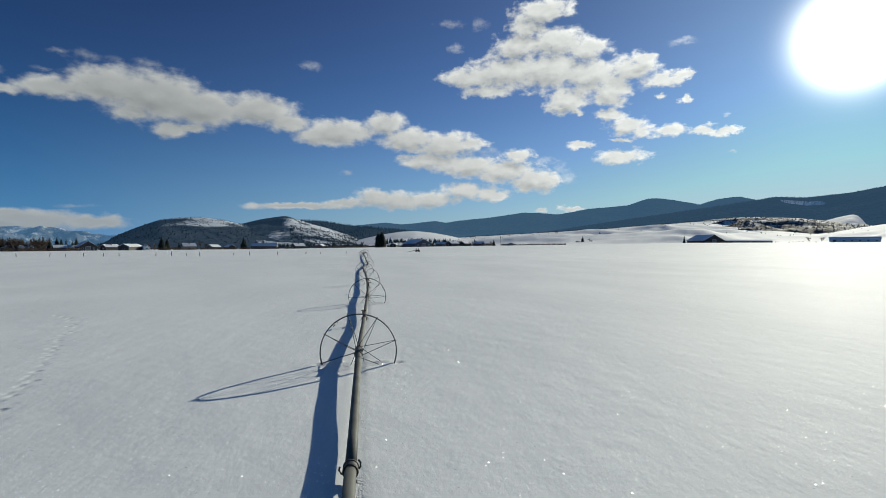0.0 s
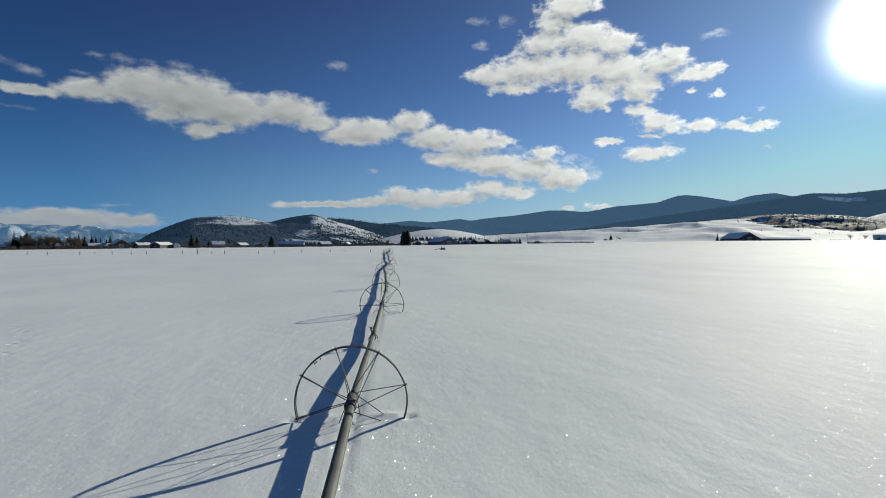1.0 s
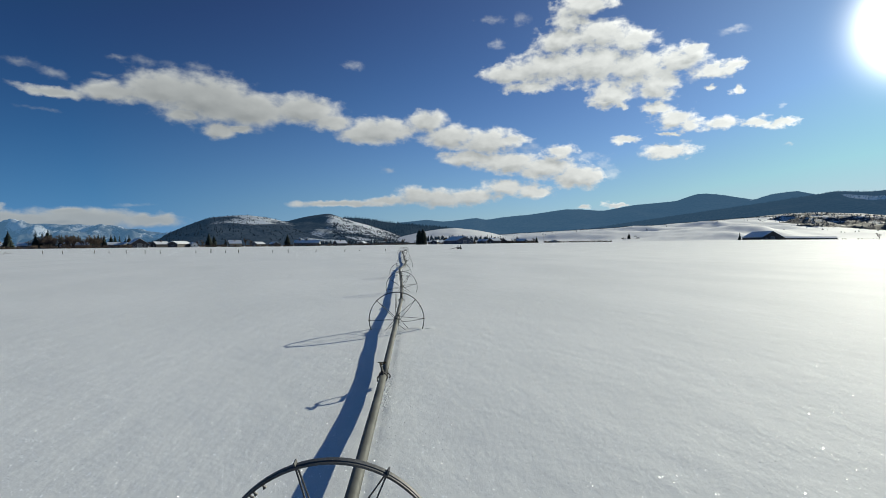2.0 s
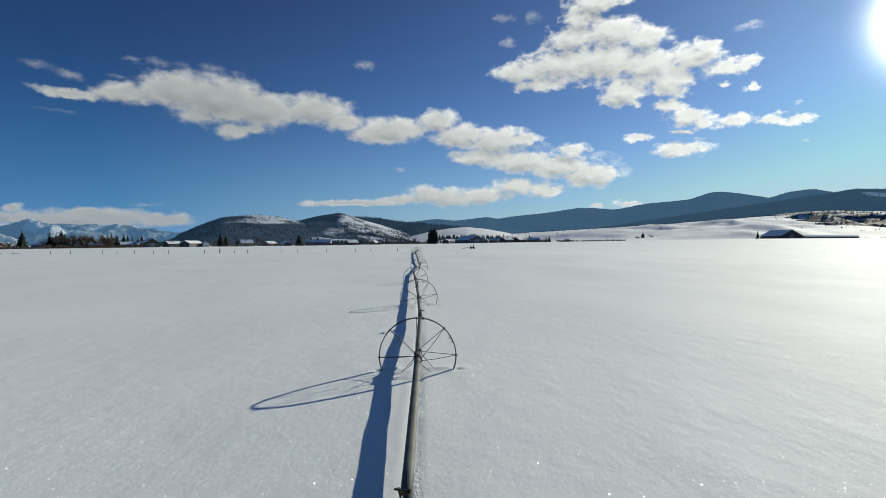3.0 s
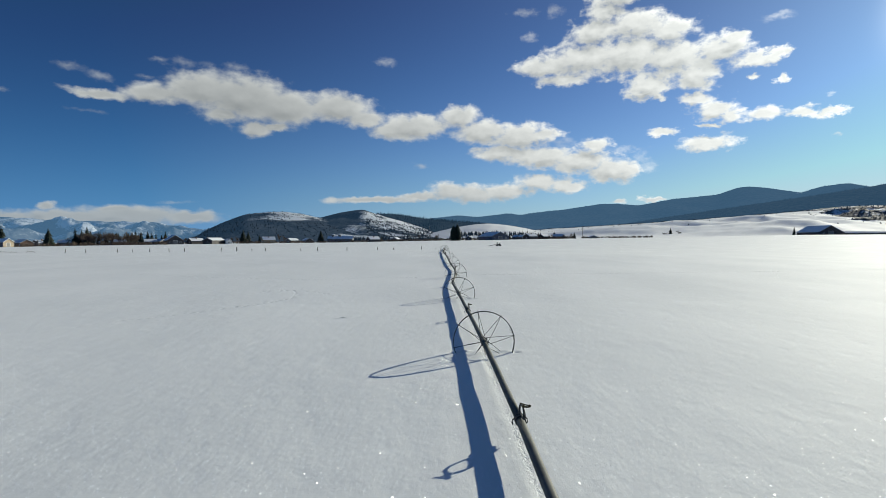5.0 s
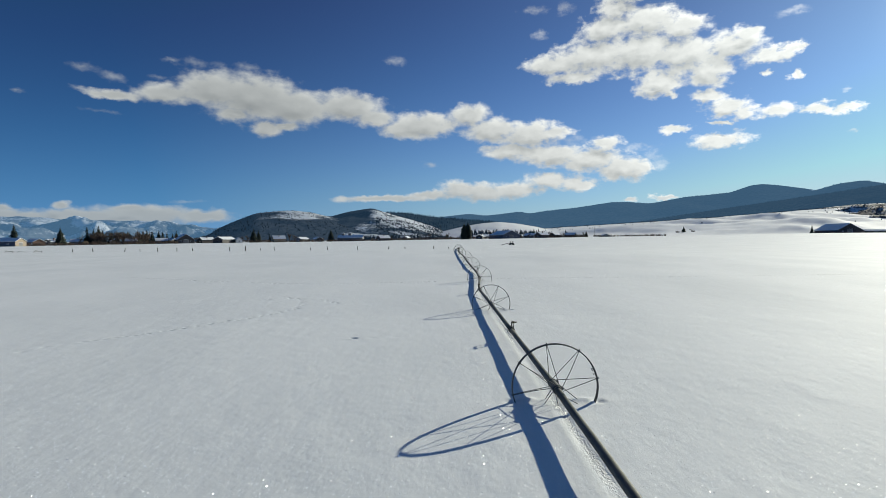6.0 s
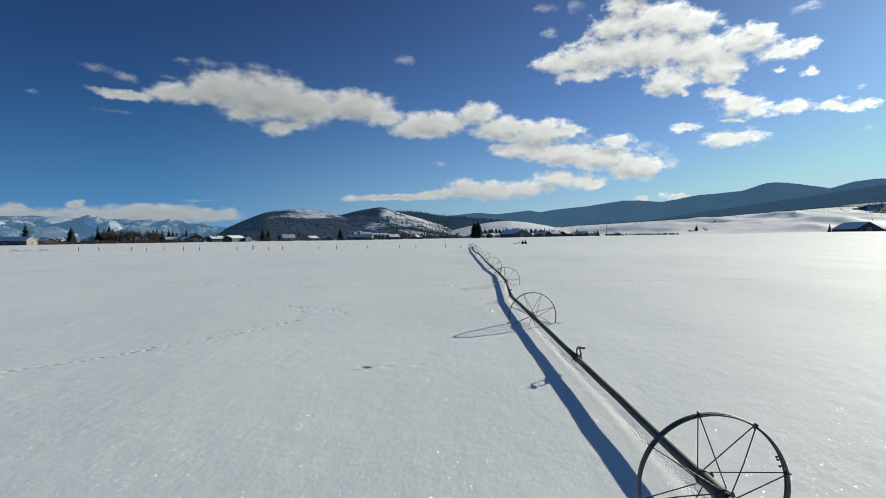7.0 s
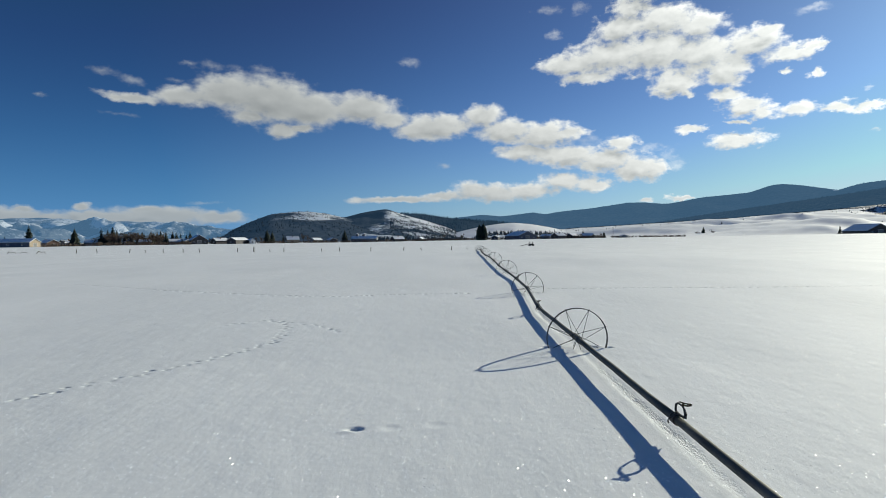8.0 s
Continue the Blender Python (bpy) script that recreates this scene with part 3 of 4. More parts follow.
def far_woods(name, label, sheet, count, tall, seed, mat, rows=(0.0, 1.0), cols=(0.0, 1.0), along_top=0, stout=1.0):
    """Many small conifers on a range, one object: spread over a stretch of it, with more along its crest."""
    rng = random.Random(seed)
    x, y, z = sheet
    n_up = 45
    kinds = [bare_cone(rng, 1.0, stout * rng.uniform(0.34, 0.5)) for _ in range(6)]
    shape = Shape()
    for i in range(count + along_top):
        c = rng.uniform(*cols) * (x.shape[1] - 1)
        q = rng.uniform(*rows) * n_up if i < count else n_up * rng.uniform(0.96, 1.0)
        a, b = int(q), int(c)
        if lattice(np.array(x[a, b] / 150), np.array(y[a, b] / 150), seed) + rng.uniform(-0.5, 0.5) < -0.35 and i < count:
            continue
        px, py, pz = (s[a, b] + (s[min(a + 1, n_up), b] - s[a, b]) * (q - a) + (s[a, min(b + 1, s.shape[1] - 1)] - s[a, b]) * (c - b) for s in (x, y, z))
        h = tall * rng.uniform(0.55, 1.25)
        pts, faces = kinds[rng.randrange(6)]
        shape.poly([(px + p[0] * h, py + p[1] * h, pz - 0.08 * h + p[2] * h) for p in pts], faces)
    me = bpy.data.meshes.new(name)
    me.from_pydata(shape.v, [], shape.f)
    me.materials.append(mat)
    tagged(new(name, me), label, "trees", kind="stuff")


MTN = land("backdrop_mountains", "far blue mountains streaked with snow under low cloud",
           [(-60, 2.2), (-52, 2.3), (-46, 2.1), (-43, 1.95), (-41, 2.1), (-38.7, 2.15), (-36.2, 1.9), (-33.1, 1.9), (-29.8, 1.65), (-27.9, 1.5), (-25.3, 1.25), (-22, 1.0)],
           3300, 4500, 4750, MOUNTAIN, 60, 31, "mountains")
DOME = land("hill_dome", "rounded hill with dark brush and a snowy crown",
            [(-27, 0.0), (-25.1, 0.45), (-24.0, 1.25), (-22.1, 2.1), (-20.5, 2.72), (-18.2, 3.0), (-16.8, 3.0), (-15.0, 2.82), (-13.6, 2.5), (-11, 1.9), (-8, 1.0), (-5, 0.2)],
            850, 1500, 2000, HILL_DOME, 9, 4)
PEAK = land("hill_peak", "steep hill, dark wooded flank and one snow-covered shoulder",
            [(-16.5, 1.4), (-14.5, 2.1), (-13, 2.45), (-11.2, 2.9), (-9.4, 3.2), (-8.6, 3.3), (-7.6, 2.98), (-5.8, 2.4), (-3.9, 1.9), (-2.1, 1.28), (-0.8, 0.75), (1.0, 0.2)],
            900, 1650, 2100, HILL_PEAK, 12, 11)
BEHIND = land("hill_wooded", "dark wooded ridge behind the snowy hills",
              [(-9, 2.4), (-7.0, 2.85), (-4.9, 2.72), (-2.7, 2.4), (-1.5, 2.22), (1, 2.0), (4, 1.7), (8, 1.2)], 1700, 2400, 2800, FOREST_NEAR, 10, 17)
KNOLL = land("hill_knoll", "low open snow slope between the woods",
             [(-3, 0.2), (-1, 0.75), (1.2, 1.25), (3.2, 1.6), (5.0, 1.72), (7, 1.5), (9.2, 1.1), (11.5, 0.5)], 900, 1500, 1900, HILL_SNOW, 8, 23)
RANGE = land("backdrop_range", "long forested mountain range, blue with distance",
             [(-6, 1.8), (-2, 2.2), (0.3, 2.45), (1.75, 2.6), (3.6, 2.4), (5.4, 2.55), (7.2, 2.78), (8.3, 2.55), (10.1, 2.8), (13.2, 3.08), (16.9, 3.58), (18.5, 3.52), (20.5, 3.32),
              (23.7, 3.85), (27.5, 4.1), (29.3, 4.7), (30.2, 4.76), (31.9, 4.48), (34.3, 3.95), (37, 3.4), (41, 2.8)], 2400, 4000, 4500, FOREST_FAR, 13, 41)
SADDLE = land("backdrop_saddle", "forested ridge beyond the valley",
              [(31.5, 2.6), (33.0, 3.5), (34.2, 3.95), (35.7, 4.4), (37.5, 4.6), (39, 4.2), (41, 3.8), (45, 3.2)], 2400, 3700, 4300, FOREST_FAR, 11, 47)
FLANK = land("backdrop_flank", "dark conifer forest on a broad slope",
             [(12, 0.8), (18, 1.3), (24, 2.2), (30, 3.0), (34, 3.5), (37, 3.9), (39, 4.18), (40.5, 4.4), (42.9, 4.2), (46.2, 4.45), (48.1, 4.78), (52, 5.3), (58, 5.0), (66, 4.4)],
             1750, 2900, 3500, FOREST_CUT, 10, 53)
FOOT = land("hill_foothills", "rolling open foothills under smooth snow",
            [(6, 0.3), (8.2, 0.85), (11, 1.0), (14, 1.15), (17, 1.3), (21, 1.5), (26, 1.75), (30, 2.0), (33, 2.25), (35.5, 2.35), (37.5, 2.1), (39, 1.7), (42, 1.3), (44, 1.15), (47, 1.45), (52, 2.0), (60, 2.2)],
            760, 1700, 2100, HILL_SNOW, 15, 61, bulge=1.4, folds=5)
SCRUB = land("hill_scrub", "snowy slope patched with dark scrub",
             [(32, 1.5), (33.5, 2.0), (34.6, 2.38), (37, 2.58), (39.3, 2.6), (42.3, 2.4), (44.5, 2.1), (47, 1.7), (50, 1.2)], 1150, 1850, 2200, HILL_PATCH, 14, 67, folds=8)
FIELD = land("hill_field", "steep open snow field between dark woods",
             [(43.3, 0.8), (44.0, 1.9), (45.0, 2.25), (46.2, 2.55), (46.9, 2.6), (47.3, 1.6), (48.0, 0.8)], 1500, 1950, 2150, HILL_SNOW, 3, 71, step=0.08)
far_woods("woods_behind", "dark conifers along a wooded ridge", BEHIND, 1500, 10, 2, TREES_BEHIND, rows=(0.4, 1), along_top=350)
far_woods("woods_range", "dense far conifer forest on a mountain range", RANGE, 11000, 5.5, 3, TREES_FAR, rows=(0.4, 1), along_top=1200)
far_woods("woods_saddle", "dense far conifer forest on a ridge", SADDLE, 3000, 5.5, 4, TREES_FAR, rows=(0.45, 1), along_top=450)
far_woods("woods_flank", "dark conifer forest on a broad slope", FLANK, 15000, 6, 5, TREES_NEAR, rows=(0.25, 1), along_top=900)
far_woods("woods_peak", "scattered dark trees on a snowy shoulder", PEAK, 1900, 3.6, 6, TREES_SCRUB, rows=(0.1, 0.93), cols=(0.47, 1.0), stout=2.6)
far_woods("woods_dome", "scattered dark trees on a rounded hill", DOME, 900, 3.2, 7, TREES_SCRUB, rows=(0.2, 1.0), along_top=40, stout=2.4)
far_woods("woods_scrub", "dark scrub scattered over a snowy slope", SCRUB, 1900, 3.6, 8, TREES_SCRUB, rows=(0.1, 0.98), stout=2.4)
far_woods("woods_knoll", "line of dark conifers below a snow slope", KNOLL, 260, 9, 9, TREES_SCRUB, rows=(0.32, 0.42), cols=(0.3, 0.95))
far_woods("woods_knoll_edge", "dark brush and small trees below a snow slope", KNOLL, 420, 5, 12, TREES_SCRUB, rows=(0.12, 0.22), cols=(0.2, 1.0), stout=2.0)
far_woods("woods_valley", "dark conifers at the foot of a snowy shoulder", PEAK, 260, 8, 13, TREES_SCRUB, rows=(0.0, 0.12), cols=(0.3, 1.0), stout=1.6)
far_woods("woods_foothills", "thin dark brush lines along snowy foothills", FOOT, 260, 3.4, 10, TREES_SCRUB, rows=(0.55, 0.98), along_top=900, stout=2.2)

# ---- the wheel line ----
PIPE_R = 0.064


def wheel_meshes():
    """The shared meshes of one wheel; its axle lies along y, its centre at the origin."""
    r = WHEEL_R
    rim = Shape().ring([(r, -0.045), (r, -0.026), (r + 0.006, -0.020), (r + 0.006, 0.020), (r, 0.026), (r, 0.045), (r - 0.015, 0.045), (r - 0.015, 0.038),
                        (r - 0.006, 0.035), (r - 0.006, -0.035), (r - 0.015, -0.038), (r - 0.015, -0.045)], 80)
    lug = Shape().box((0.034, 0.075, 0.010), pose(0.014, 0, 0), taper=0.9).box((0.010, 0.08, 0.028), pose(-0.010, 0, 0)).box((0.022, 0.018, 0.022), pose(-0.024, 0, 0))
    bolt = Shape().tube([(-0.03, 0, 0), (0.022, 0, 0)], 0.008, 6).tube([(-0.034, 0, 0), (-0.022, 0, 0)], 0.014, 6)
    hub = Shape().ring([(0.074, -0.30), (0.078, -0.29), (0.078, 0.29), (0.074, 0.30), (0.060, 0.30), (0.060, -0.30)], 24)
    collar = Shape().ring([(0.078, -0.018), (0.088, -0.018), (0.091, -0.012), (0.091, 0.012), (0.088, 0.018), (0.078, 0.018)], 20)
    collar.box((0.035, 0.028, 0.018), pose(0.1, 0, 0.012)).box((0.035, 0.028, 0.018), pose(0.1, 0, -0.012)).tube([(0.104, 0, -0.034), (0.104, 0, 0.034)], 0.006, 6)
    return {"rim": rim.mesh("rim", STEEL), "lug": lug.mesh("lug", STEEL), "bolt": bolt.mesh("bolt", STEEL), "hub": hub.mesh("hub", PIPE, True),
            "collar": collar.mesh("collar", STEEL)}


WHEEL = wheel_meshes()


def spoke_mesh(front, bend):
    """A thin rod from the rim, at angle 0, in to one of the two collars."""
    end = 0.225 * front
    turn = 0.55 * front
    inner = Vector((0.095 * math.cos(turn), end, 0.095 * math.sin(turn)))
    outer = Vector((WHEEL_R - 0.012, 0.022 * front, 0))
    mid = inner.lerp(outer, 0.45) + Vector((0, 0, bend))
    return Shape().tube([inner, mid, outer], 0.0068, 6).mesh("spoke", STEEL)


SPOKES = {(f, b): spoke_mesh(f, b) for f in (-1, 1) for b in (0.0, 0.018, -0.012)}


def wheel_of(section, m, phase, seed):
    """A wheel clamped on the middle of a pipe section."""
    rng = random.Random(seed)
    ob = part("wheel", WHEEL["rim"], None, section, "dull spoked steel wheel half buried in snow", m=m)
    part("hub", WHEEL["hub"], None, ob, "grey hub sleeve")
    for y in (-0.225, 0.225):
        part("collar", WHEEL["collar"], None, ob, m=pose(0, y, 0, 0, rng.uniform(0, 360), 0))
    for k in range(8):
        angle = -(phase + 45 * k)
        part("lug", WHEEL["lug"], None, ob, m=pose(0, 0, 0, 0, angle, 0) @ pose(WHEEL_R, 0, 0))
        for front in (-1, 1):
            bend = 0.0 if rng.random() < 0.7 else rng.choice((0.018, -0.012))
            part("spoke", SPOKES[front, bend], None, ob, m=pose(0, 0, 0, 0, angle, 0))
    for off in (19, 24.5, 27):
        part("bolt", WHEEL["bolt"], None, ob, m=pose(0, 0, 0, 0, -(BOLTS.get(seed, phase + 90) + off), 0) @ pose(WHEEL_R - 0.02, 0.02, 0))


def pipe_mesh(a, b, m_inv):
    """The tube between two couplers, bent through its wheel, in its own coordinates."""
    pts = []
    for i in range(13):
        y = a + (b - a) * i / 12
        x, z = line_at(y)
        soft_x = (line_at(y - 0.7)[0] + 2 * x + line_at(y + 0.7)[0]) / 4
        soft_z = (line_at(y - 0.7)[1] + 2 * z + line_at(y + 0.7)[1]) / 4
        pts.append(m_inv @ Vector((soft_x, y, soft_z - 0.012 * math.sin(math.pi * 4 * i / 12) ** 2)))
    return Shape().tube(pts, PIPE_R, 20).mesh("pipe", PIPE, True)


def coupler_mesh():
    s = Shape().ring([(0.066, -0.075), (0.082, -0.075), (0.086, -0.065), (0.086, -0.045), (0.078, -0.04), (0.078, 0.04), (0.086, 0.045), (0.086, 0.065), (0.082, 0.075), (0.066, 0.075)], 24)
    return s.mesh("coupler", CAST)


def latch_mesh():
    s = Shape().tube([(-0.082, 0, 0.02), (-0.108, 0, 0.0), (-0.12, 0, -0.04), (-0.105, 0, -0.075)], 0.011, 8)
    return s.mesh("latch", CAST)


def leveller_mesh():
    """The swinging frame that keeps a sprinkler upright: a bent loop standing on the pipe, in line with it."""
    loop = [(0.0, 0.02, 0.075), (-0.01, 0.04, 0.13), (-0.015, 0.03, 0.21), (-0.01, -0.03, 0.25), (0.01, -0.15, 0.245), (0.015, -0.22, 0.21), (0.02, -0.27, 0.15), (0.02, -0.28, 0.10), (0.01, -0.18, 0.085), (0.0, 0.02, 0.078)]
    s = Shape().tube(loop, [0.022, 0.017, 0.019, 0.017, 0.015, 0.018, 0.026, 0.026, 0.018, 0.022], 8)
    s.tube([(0, 0, 0.05), (0, 0, 0.10)], 0.026, 10)
    return s.mesh("leveller", CAST)


def sprinkler_mesh():
    s = Shape().tube([(0.012, -0.16, 0.23), (0.015, -0.165, 0.27), (0.015, -0.165, 0.295)], [0.017, 0.021, 0.016], 8)
    s.tube([(0.015, -0.165, 0.26), (0.07, -0.20, 0.265), (0.12, -0.23, 0.285)], [0.016, 0.014, 0.009], 8)
    s.tube([(-0.04, -0.13, 0.30), (0.03, -0.175, 0.296), (0.10, -0.21, 0.292)], [0.013, 0.009, 0.013], 6)
    s.box((0.014, 0.04, 0.03), pose(0.11, -0.21, 0.292, 0, 0, 30))
    return s.mesh("sprinkler", BRASS)


COUPLER, LATCH, LEVELLER, SPRINKLER = coupler_mesh(), latch_mesh(), leveller_mesh(), sprinkler_mesh()
BOLTS = {1: 3.0, 2: -2.0}       # where the spare bolts sit on a rim
PHASES = [16, 1, 11, 22, 8, 31, 40, 3, 19, 27, 12, 36, 5]
LEANS = [0, 165, -10, 4, 6, -12, 20, 10, -8, -20, 14, 0, 18, 15]

for k in range(-1, 11):
    a, b = LINE_Y[2 * k + 2], LINE_Y[2 * k + 4]
    x, z = line_at(a)
    place = pose(x, a, z)
    section = thing("irrigation_section", "weathered grey wheel-line irrigation pipe section standing in snow", "irrigation line", "sections of the wheel line", m=place)
    part("pipe", pipe_mesh(a, b, place.inverted()), None, section, "weathered aluminium pipe")
    coupler = part("coupler", COUPLER, None, section, "dark cast coupler", m=pose(0, 0, 0, 0, LEANS[(k + 1) % 14], 0))
    part("latch", LATCH, None, coupler)
    part("latch", LATCH, None, coupler, m=pose(0, 0.02, 0.02, 0, 0, 180))
    part("leveller", LEVELLER, None, coupler, "bent dark leveller frame", m=Matrix.Translation((0, 0, 0.015)) @ Matrix.Scale(0.92, 4))
    part("sprinkler", SPRINKLER, None, coupler, "small tarnished brass sprinkler head", m=Matrix.Translation((0, 0, 0.015)) @ Matrix.Scale(0.92, 4))
    if k >= 0:
        y = LINE_Y[2 * k + 3]
        wx, wz = line_at(y)
        turn = math.degrees(math.atan2(line_at(y - 1.5)[0] - line_at(y + 1.5)[0], 3.0)) * 0.6
        wheel_of(section, place.inverted() @ pose(wx, y, wz, 0, 0, turn), PHASES[k], k)

# ---- fence posts at the end of the field ----
def post_mesh(h, r, seed):
    rng = random.Random(seed)
    bend = rng.uniform(-0.03, 0.03)
    s = Shape().tube([(0, 0, -0.25), (bend, 0, h * 0.5), (bend * 0.5, bend, h * 0.97), (bend * 0.5, bend, h)], [r * 1.08, r, r * 0.93, r * 0.75], 7)
    return s.mesh("fence_post", POST_WOOD)


POSTS = [post_mesh(h, r, i) for i, (h, r) in enumerate(((1.05, 0.085), (0.8, 0.07), (1.35, 0.13), (0.6, 0.06)))]
ROW = [(-109.8, 0), (-103.9, 0), (-94.8, 0), (-90.4, 1), (-85.4, 0), (-79.8, 0), (-75.3, 0), (-64.8, 0), (-60.3, 2), (-55.9, 1), (-52.1, 0), (-41.8, 1), (-37.0, 0),
       (-28.5, 0), (-19.7, 0), (-15.0, 1), (-7.0, 0), (-2.8, 3)]
for i, (x, kind) in enumerate(ROW):
    lean = random.Random(i).uniform(-9, 9)
    ob = new("fence_post", POSTS[kind])
    ob.matrix_basis = pose(x, 162.4, 0.0, lean * 0.5, lean, i * 40)
    tagged(ob, "thick dark wooden fence post in snow" if kind == 2 else "weathered leaning wooden fence post in snow", "fence post", "fence posts along the field")


def broken_rail(x, y, turn, seed):
    rng = random.Random(seed)
    s = Shape().tube([(-1.0, 0, -0.05), (-0.55, 0, 0.55), (0.1, 0.1, 0.28), (0.75, 0, 0.42), (0.9, 0, -0.1)], [0.07, 0.06, 0.06, 0.05, 0.06], 6)
    ob = new("broken_rail", s.mesh("broken_rail", POST_WOOD))
    ob.matrix_basis = pose(x, y, 0, 0, 0, turn) @ Matrix.Scale(rng.uniform(0.8, 1.2), 4)
    tagged(ob, "bent broken fence rail sticking out of snow", "fence rail", "broken rails by the fence")


for i, (x, turn) in enumerate(((-128, 10), (-124.5, 40), (-119.6, 70))):
    broken_rail(x, 162.2, turn, i)


# ---- trees ----
def crown_mesh(seed, tiers=17, wide=0.21, full=1.0, column=False):
    """A conifer's crown one metre tall: whorls of drooping sprays with gaps between them."""
    rng = random.Random(seed)
    pts, faces = [], []
    for t in range(tiers):
        f = t / (tiers - 1)
        z = 0.06 + 0.92 * f
        reach = wide * ((1 - f ** 4) if column else (1 - f) ** 0.85) * rng.uniform(0.75, 1.15) + 0.012
        count = max(4, int((11 - (2 if column else 6) * f) * full))
        for i in range(count):
            if rng.random() < 0.10:
                continue
            a = math.tau * (i + rng.uniform(-0.35, 0.35)) / count + t * 0.7
            length = reach * rng.uniform(0.65, 1.2)
            c, s = math.cos(a), math.sin(a)
            half = length * rng.uniform(0.28, 0.42)
            drop = length * rng.uniform(0.25, 0.5)
            k = len(pts)
            pts += [(0, 0, z + 0.03), (c * length * 0.55 - s * half, s * length * 0.55 + c * half, z - drop * 0.5),
                    (c * length, s * length, z - drop), (c * length * 0.55 + s * half, s * length * 0.55 - c * half, z - drop * 0.5), (c * length * 0.5, s * length * 0.5, z + 0.005)]
            faces += [(k, k + 1, k + 4), (k + 1, k + 2, k + 4), (k + 2, k + 3, k + 4), (k + 3, k, k + 4)]
    return Shape().poly(pts, faces).mesh("crown", NEEDLES)


def trunk_mesh(h=1.0, r=0.016):
    return Shape().tube([(0, 0, -0.03), (0, 0, h * 0.5), (0.004, 0, h * 0.93)], [r, r * 0.65, r * 0.15], 7).mesh("trunk", BARK)


CROWNS = [crown_mesh(1, 18, 0.26, 1.5), crown_mesh(2, 20, 0.30, 1.5), crown_mesh(3, 18, 0.24, 1.5), crown_mesh(4, 22, 0.36, 1.8), crown_mesh(5, 28, 0.24, 1.9, True)]
TRUNK = trunk_mesh()


def conifer(x, y, tall, kind=0, group="", label="dark green conifer beside the snowy farms"):
    ob = thing("conifer_tree", label, "tree", group, m=pose(x, y, ground_z(x, y), 0, 0, (x * 37) % 360) @ Matrix.Scale(tall, 4))
    part("trunk", TRUNK, None, ob)
    part("crown", CROWNS[kind], None, ob)
    return ob


def bare_meshes(seed, spread_out=0.5):
    """A leafless tree one metre tall: trunk with limbs, and a crown of fine twigs."""
    rng = random.Random(seed)
    limbs, twigs = Shape(), Shape()

    def grow(p, d, length, r, depth):
        q = p + d * length
        (limbs if depth < 2 else twigs).tube([p, p.lerp(q, 0.5) + Vector((rng.uniform(-1, 1), rng.uniform(-1, 1), 0)) * length * 0.06, q], [r, r * 0.8, r * 0.55], 5 if depth < 2 else 3, cap=False)
        if depth == 4:
            return
        for _ in range(4 if depth else 5):
            e = (d + Vector((rng.uniform(-1, 1), rng.uniform(-1, 1), rng.uniform(-0.25, 0.6))) * spread_out * 1.6).normalized()
            grow(p.lerp(q, rng.uniform(0.5, 1.0)), e, length * rng.uniform(0.55, 0.8), r * 0.62, depth + 1)

    grow(Vector((0, 0, -0.02)), Vector((0.03, 0.02, 1)).normalized(), 0.34, 0.024, 0)
    return limbs.mesh("trunk", BARK), twigs.mesh("crown", TWIG)


BARE = [bare_meshes(11), bare_meshes(12, 0.6), bare_meshes(13, 0.42)]


def bare_tree(x, y, tall, kind=0, group=""):
    ob = thing("bare_tree", "leafless brown tree with a fine twiggy crown", "tree", group, m=pose(x, y, ground_z(x, y), 0, 0, (x * 53) % 360) @ Matrix.Scale(tall, 4))
    part("trunk", BARE[kind][0], None, ob)
    part("crown", BARE[kind][1], None, ob)
    return ob


def polar(az, r):
    """A place at an azimuth and a distance from the end of the walk."""
    return -3.08 + r * math.sin(radians(az)), 22.7 + r * math.cos(radians(az))


def hedge(name, label, az0, az1, r, tall, count, seed, mat):
    """A band of leafless brush: many thin stems fanned out of the ground, one object."""
    rng = random.Random(seed)
    s = Shape()
    for _ in range(count):
        x, y = polar(rng.uniform(az0, az1), r + rng.uniform(-6, 6))
        h = tall * rng.uniform(0.4, 1.2)
        z = ground_z(x, y)
        for _ in range(7):
            dx, dy = rng.uniform(-0.5, 0.5) * h, rng.uniform(-0.5, 0.5) * h
            s.tube([(x, y, z - 0.1), (x + dx * 0.5, y + dy * 0.5, z + h * 0.6), (x + dx, y + dy, z + h * rng.uniform(0.7, 1.0))], [0.09, 0.11, 0.03], 3, cap=False)
    me = bpy.data.meshes.new(name)
    me.from_pydata(s.v, [], s.f)
    me.materials.append(mat)
    tagged(new(name, me), label, "shrubs", kind="stuff")


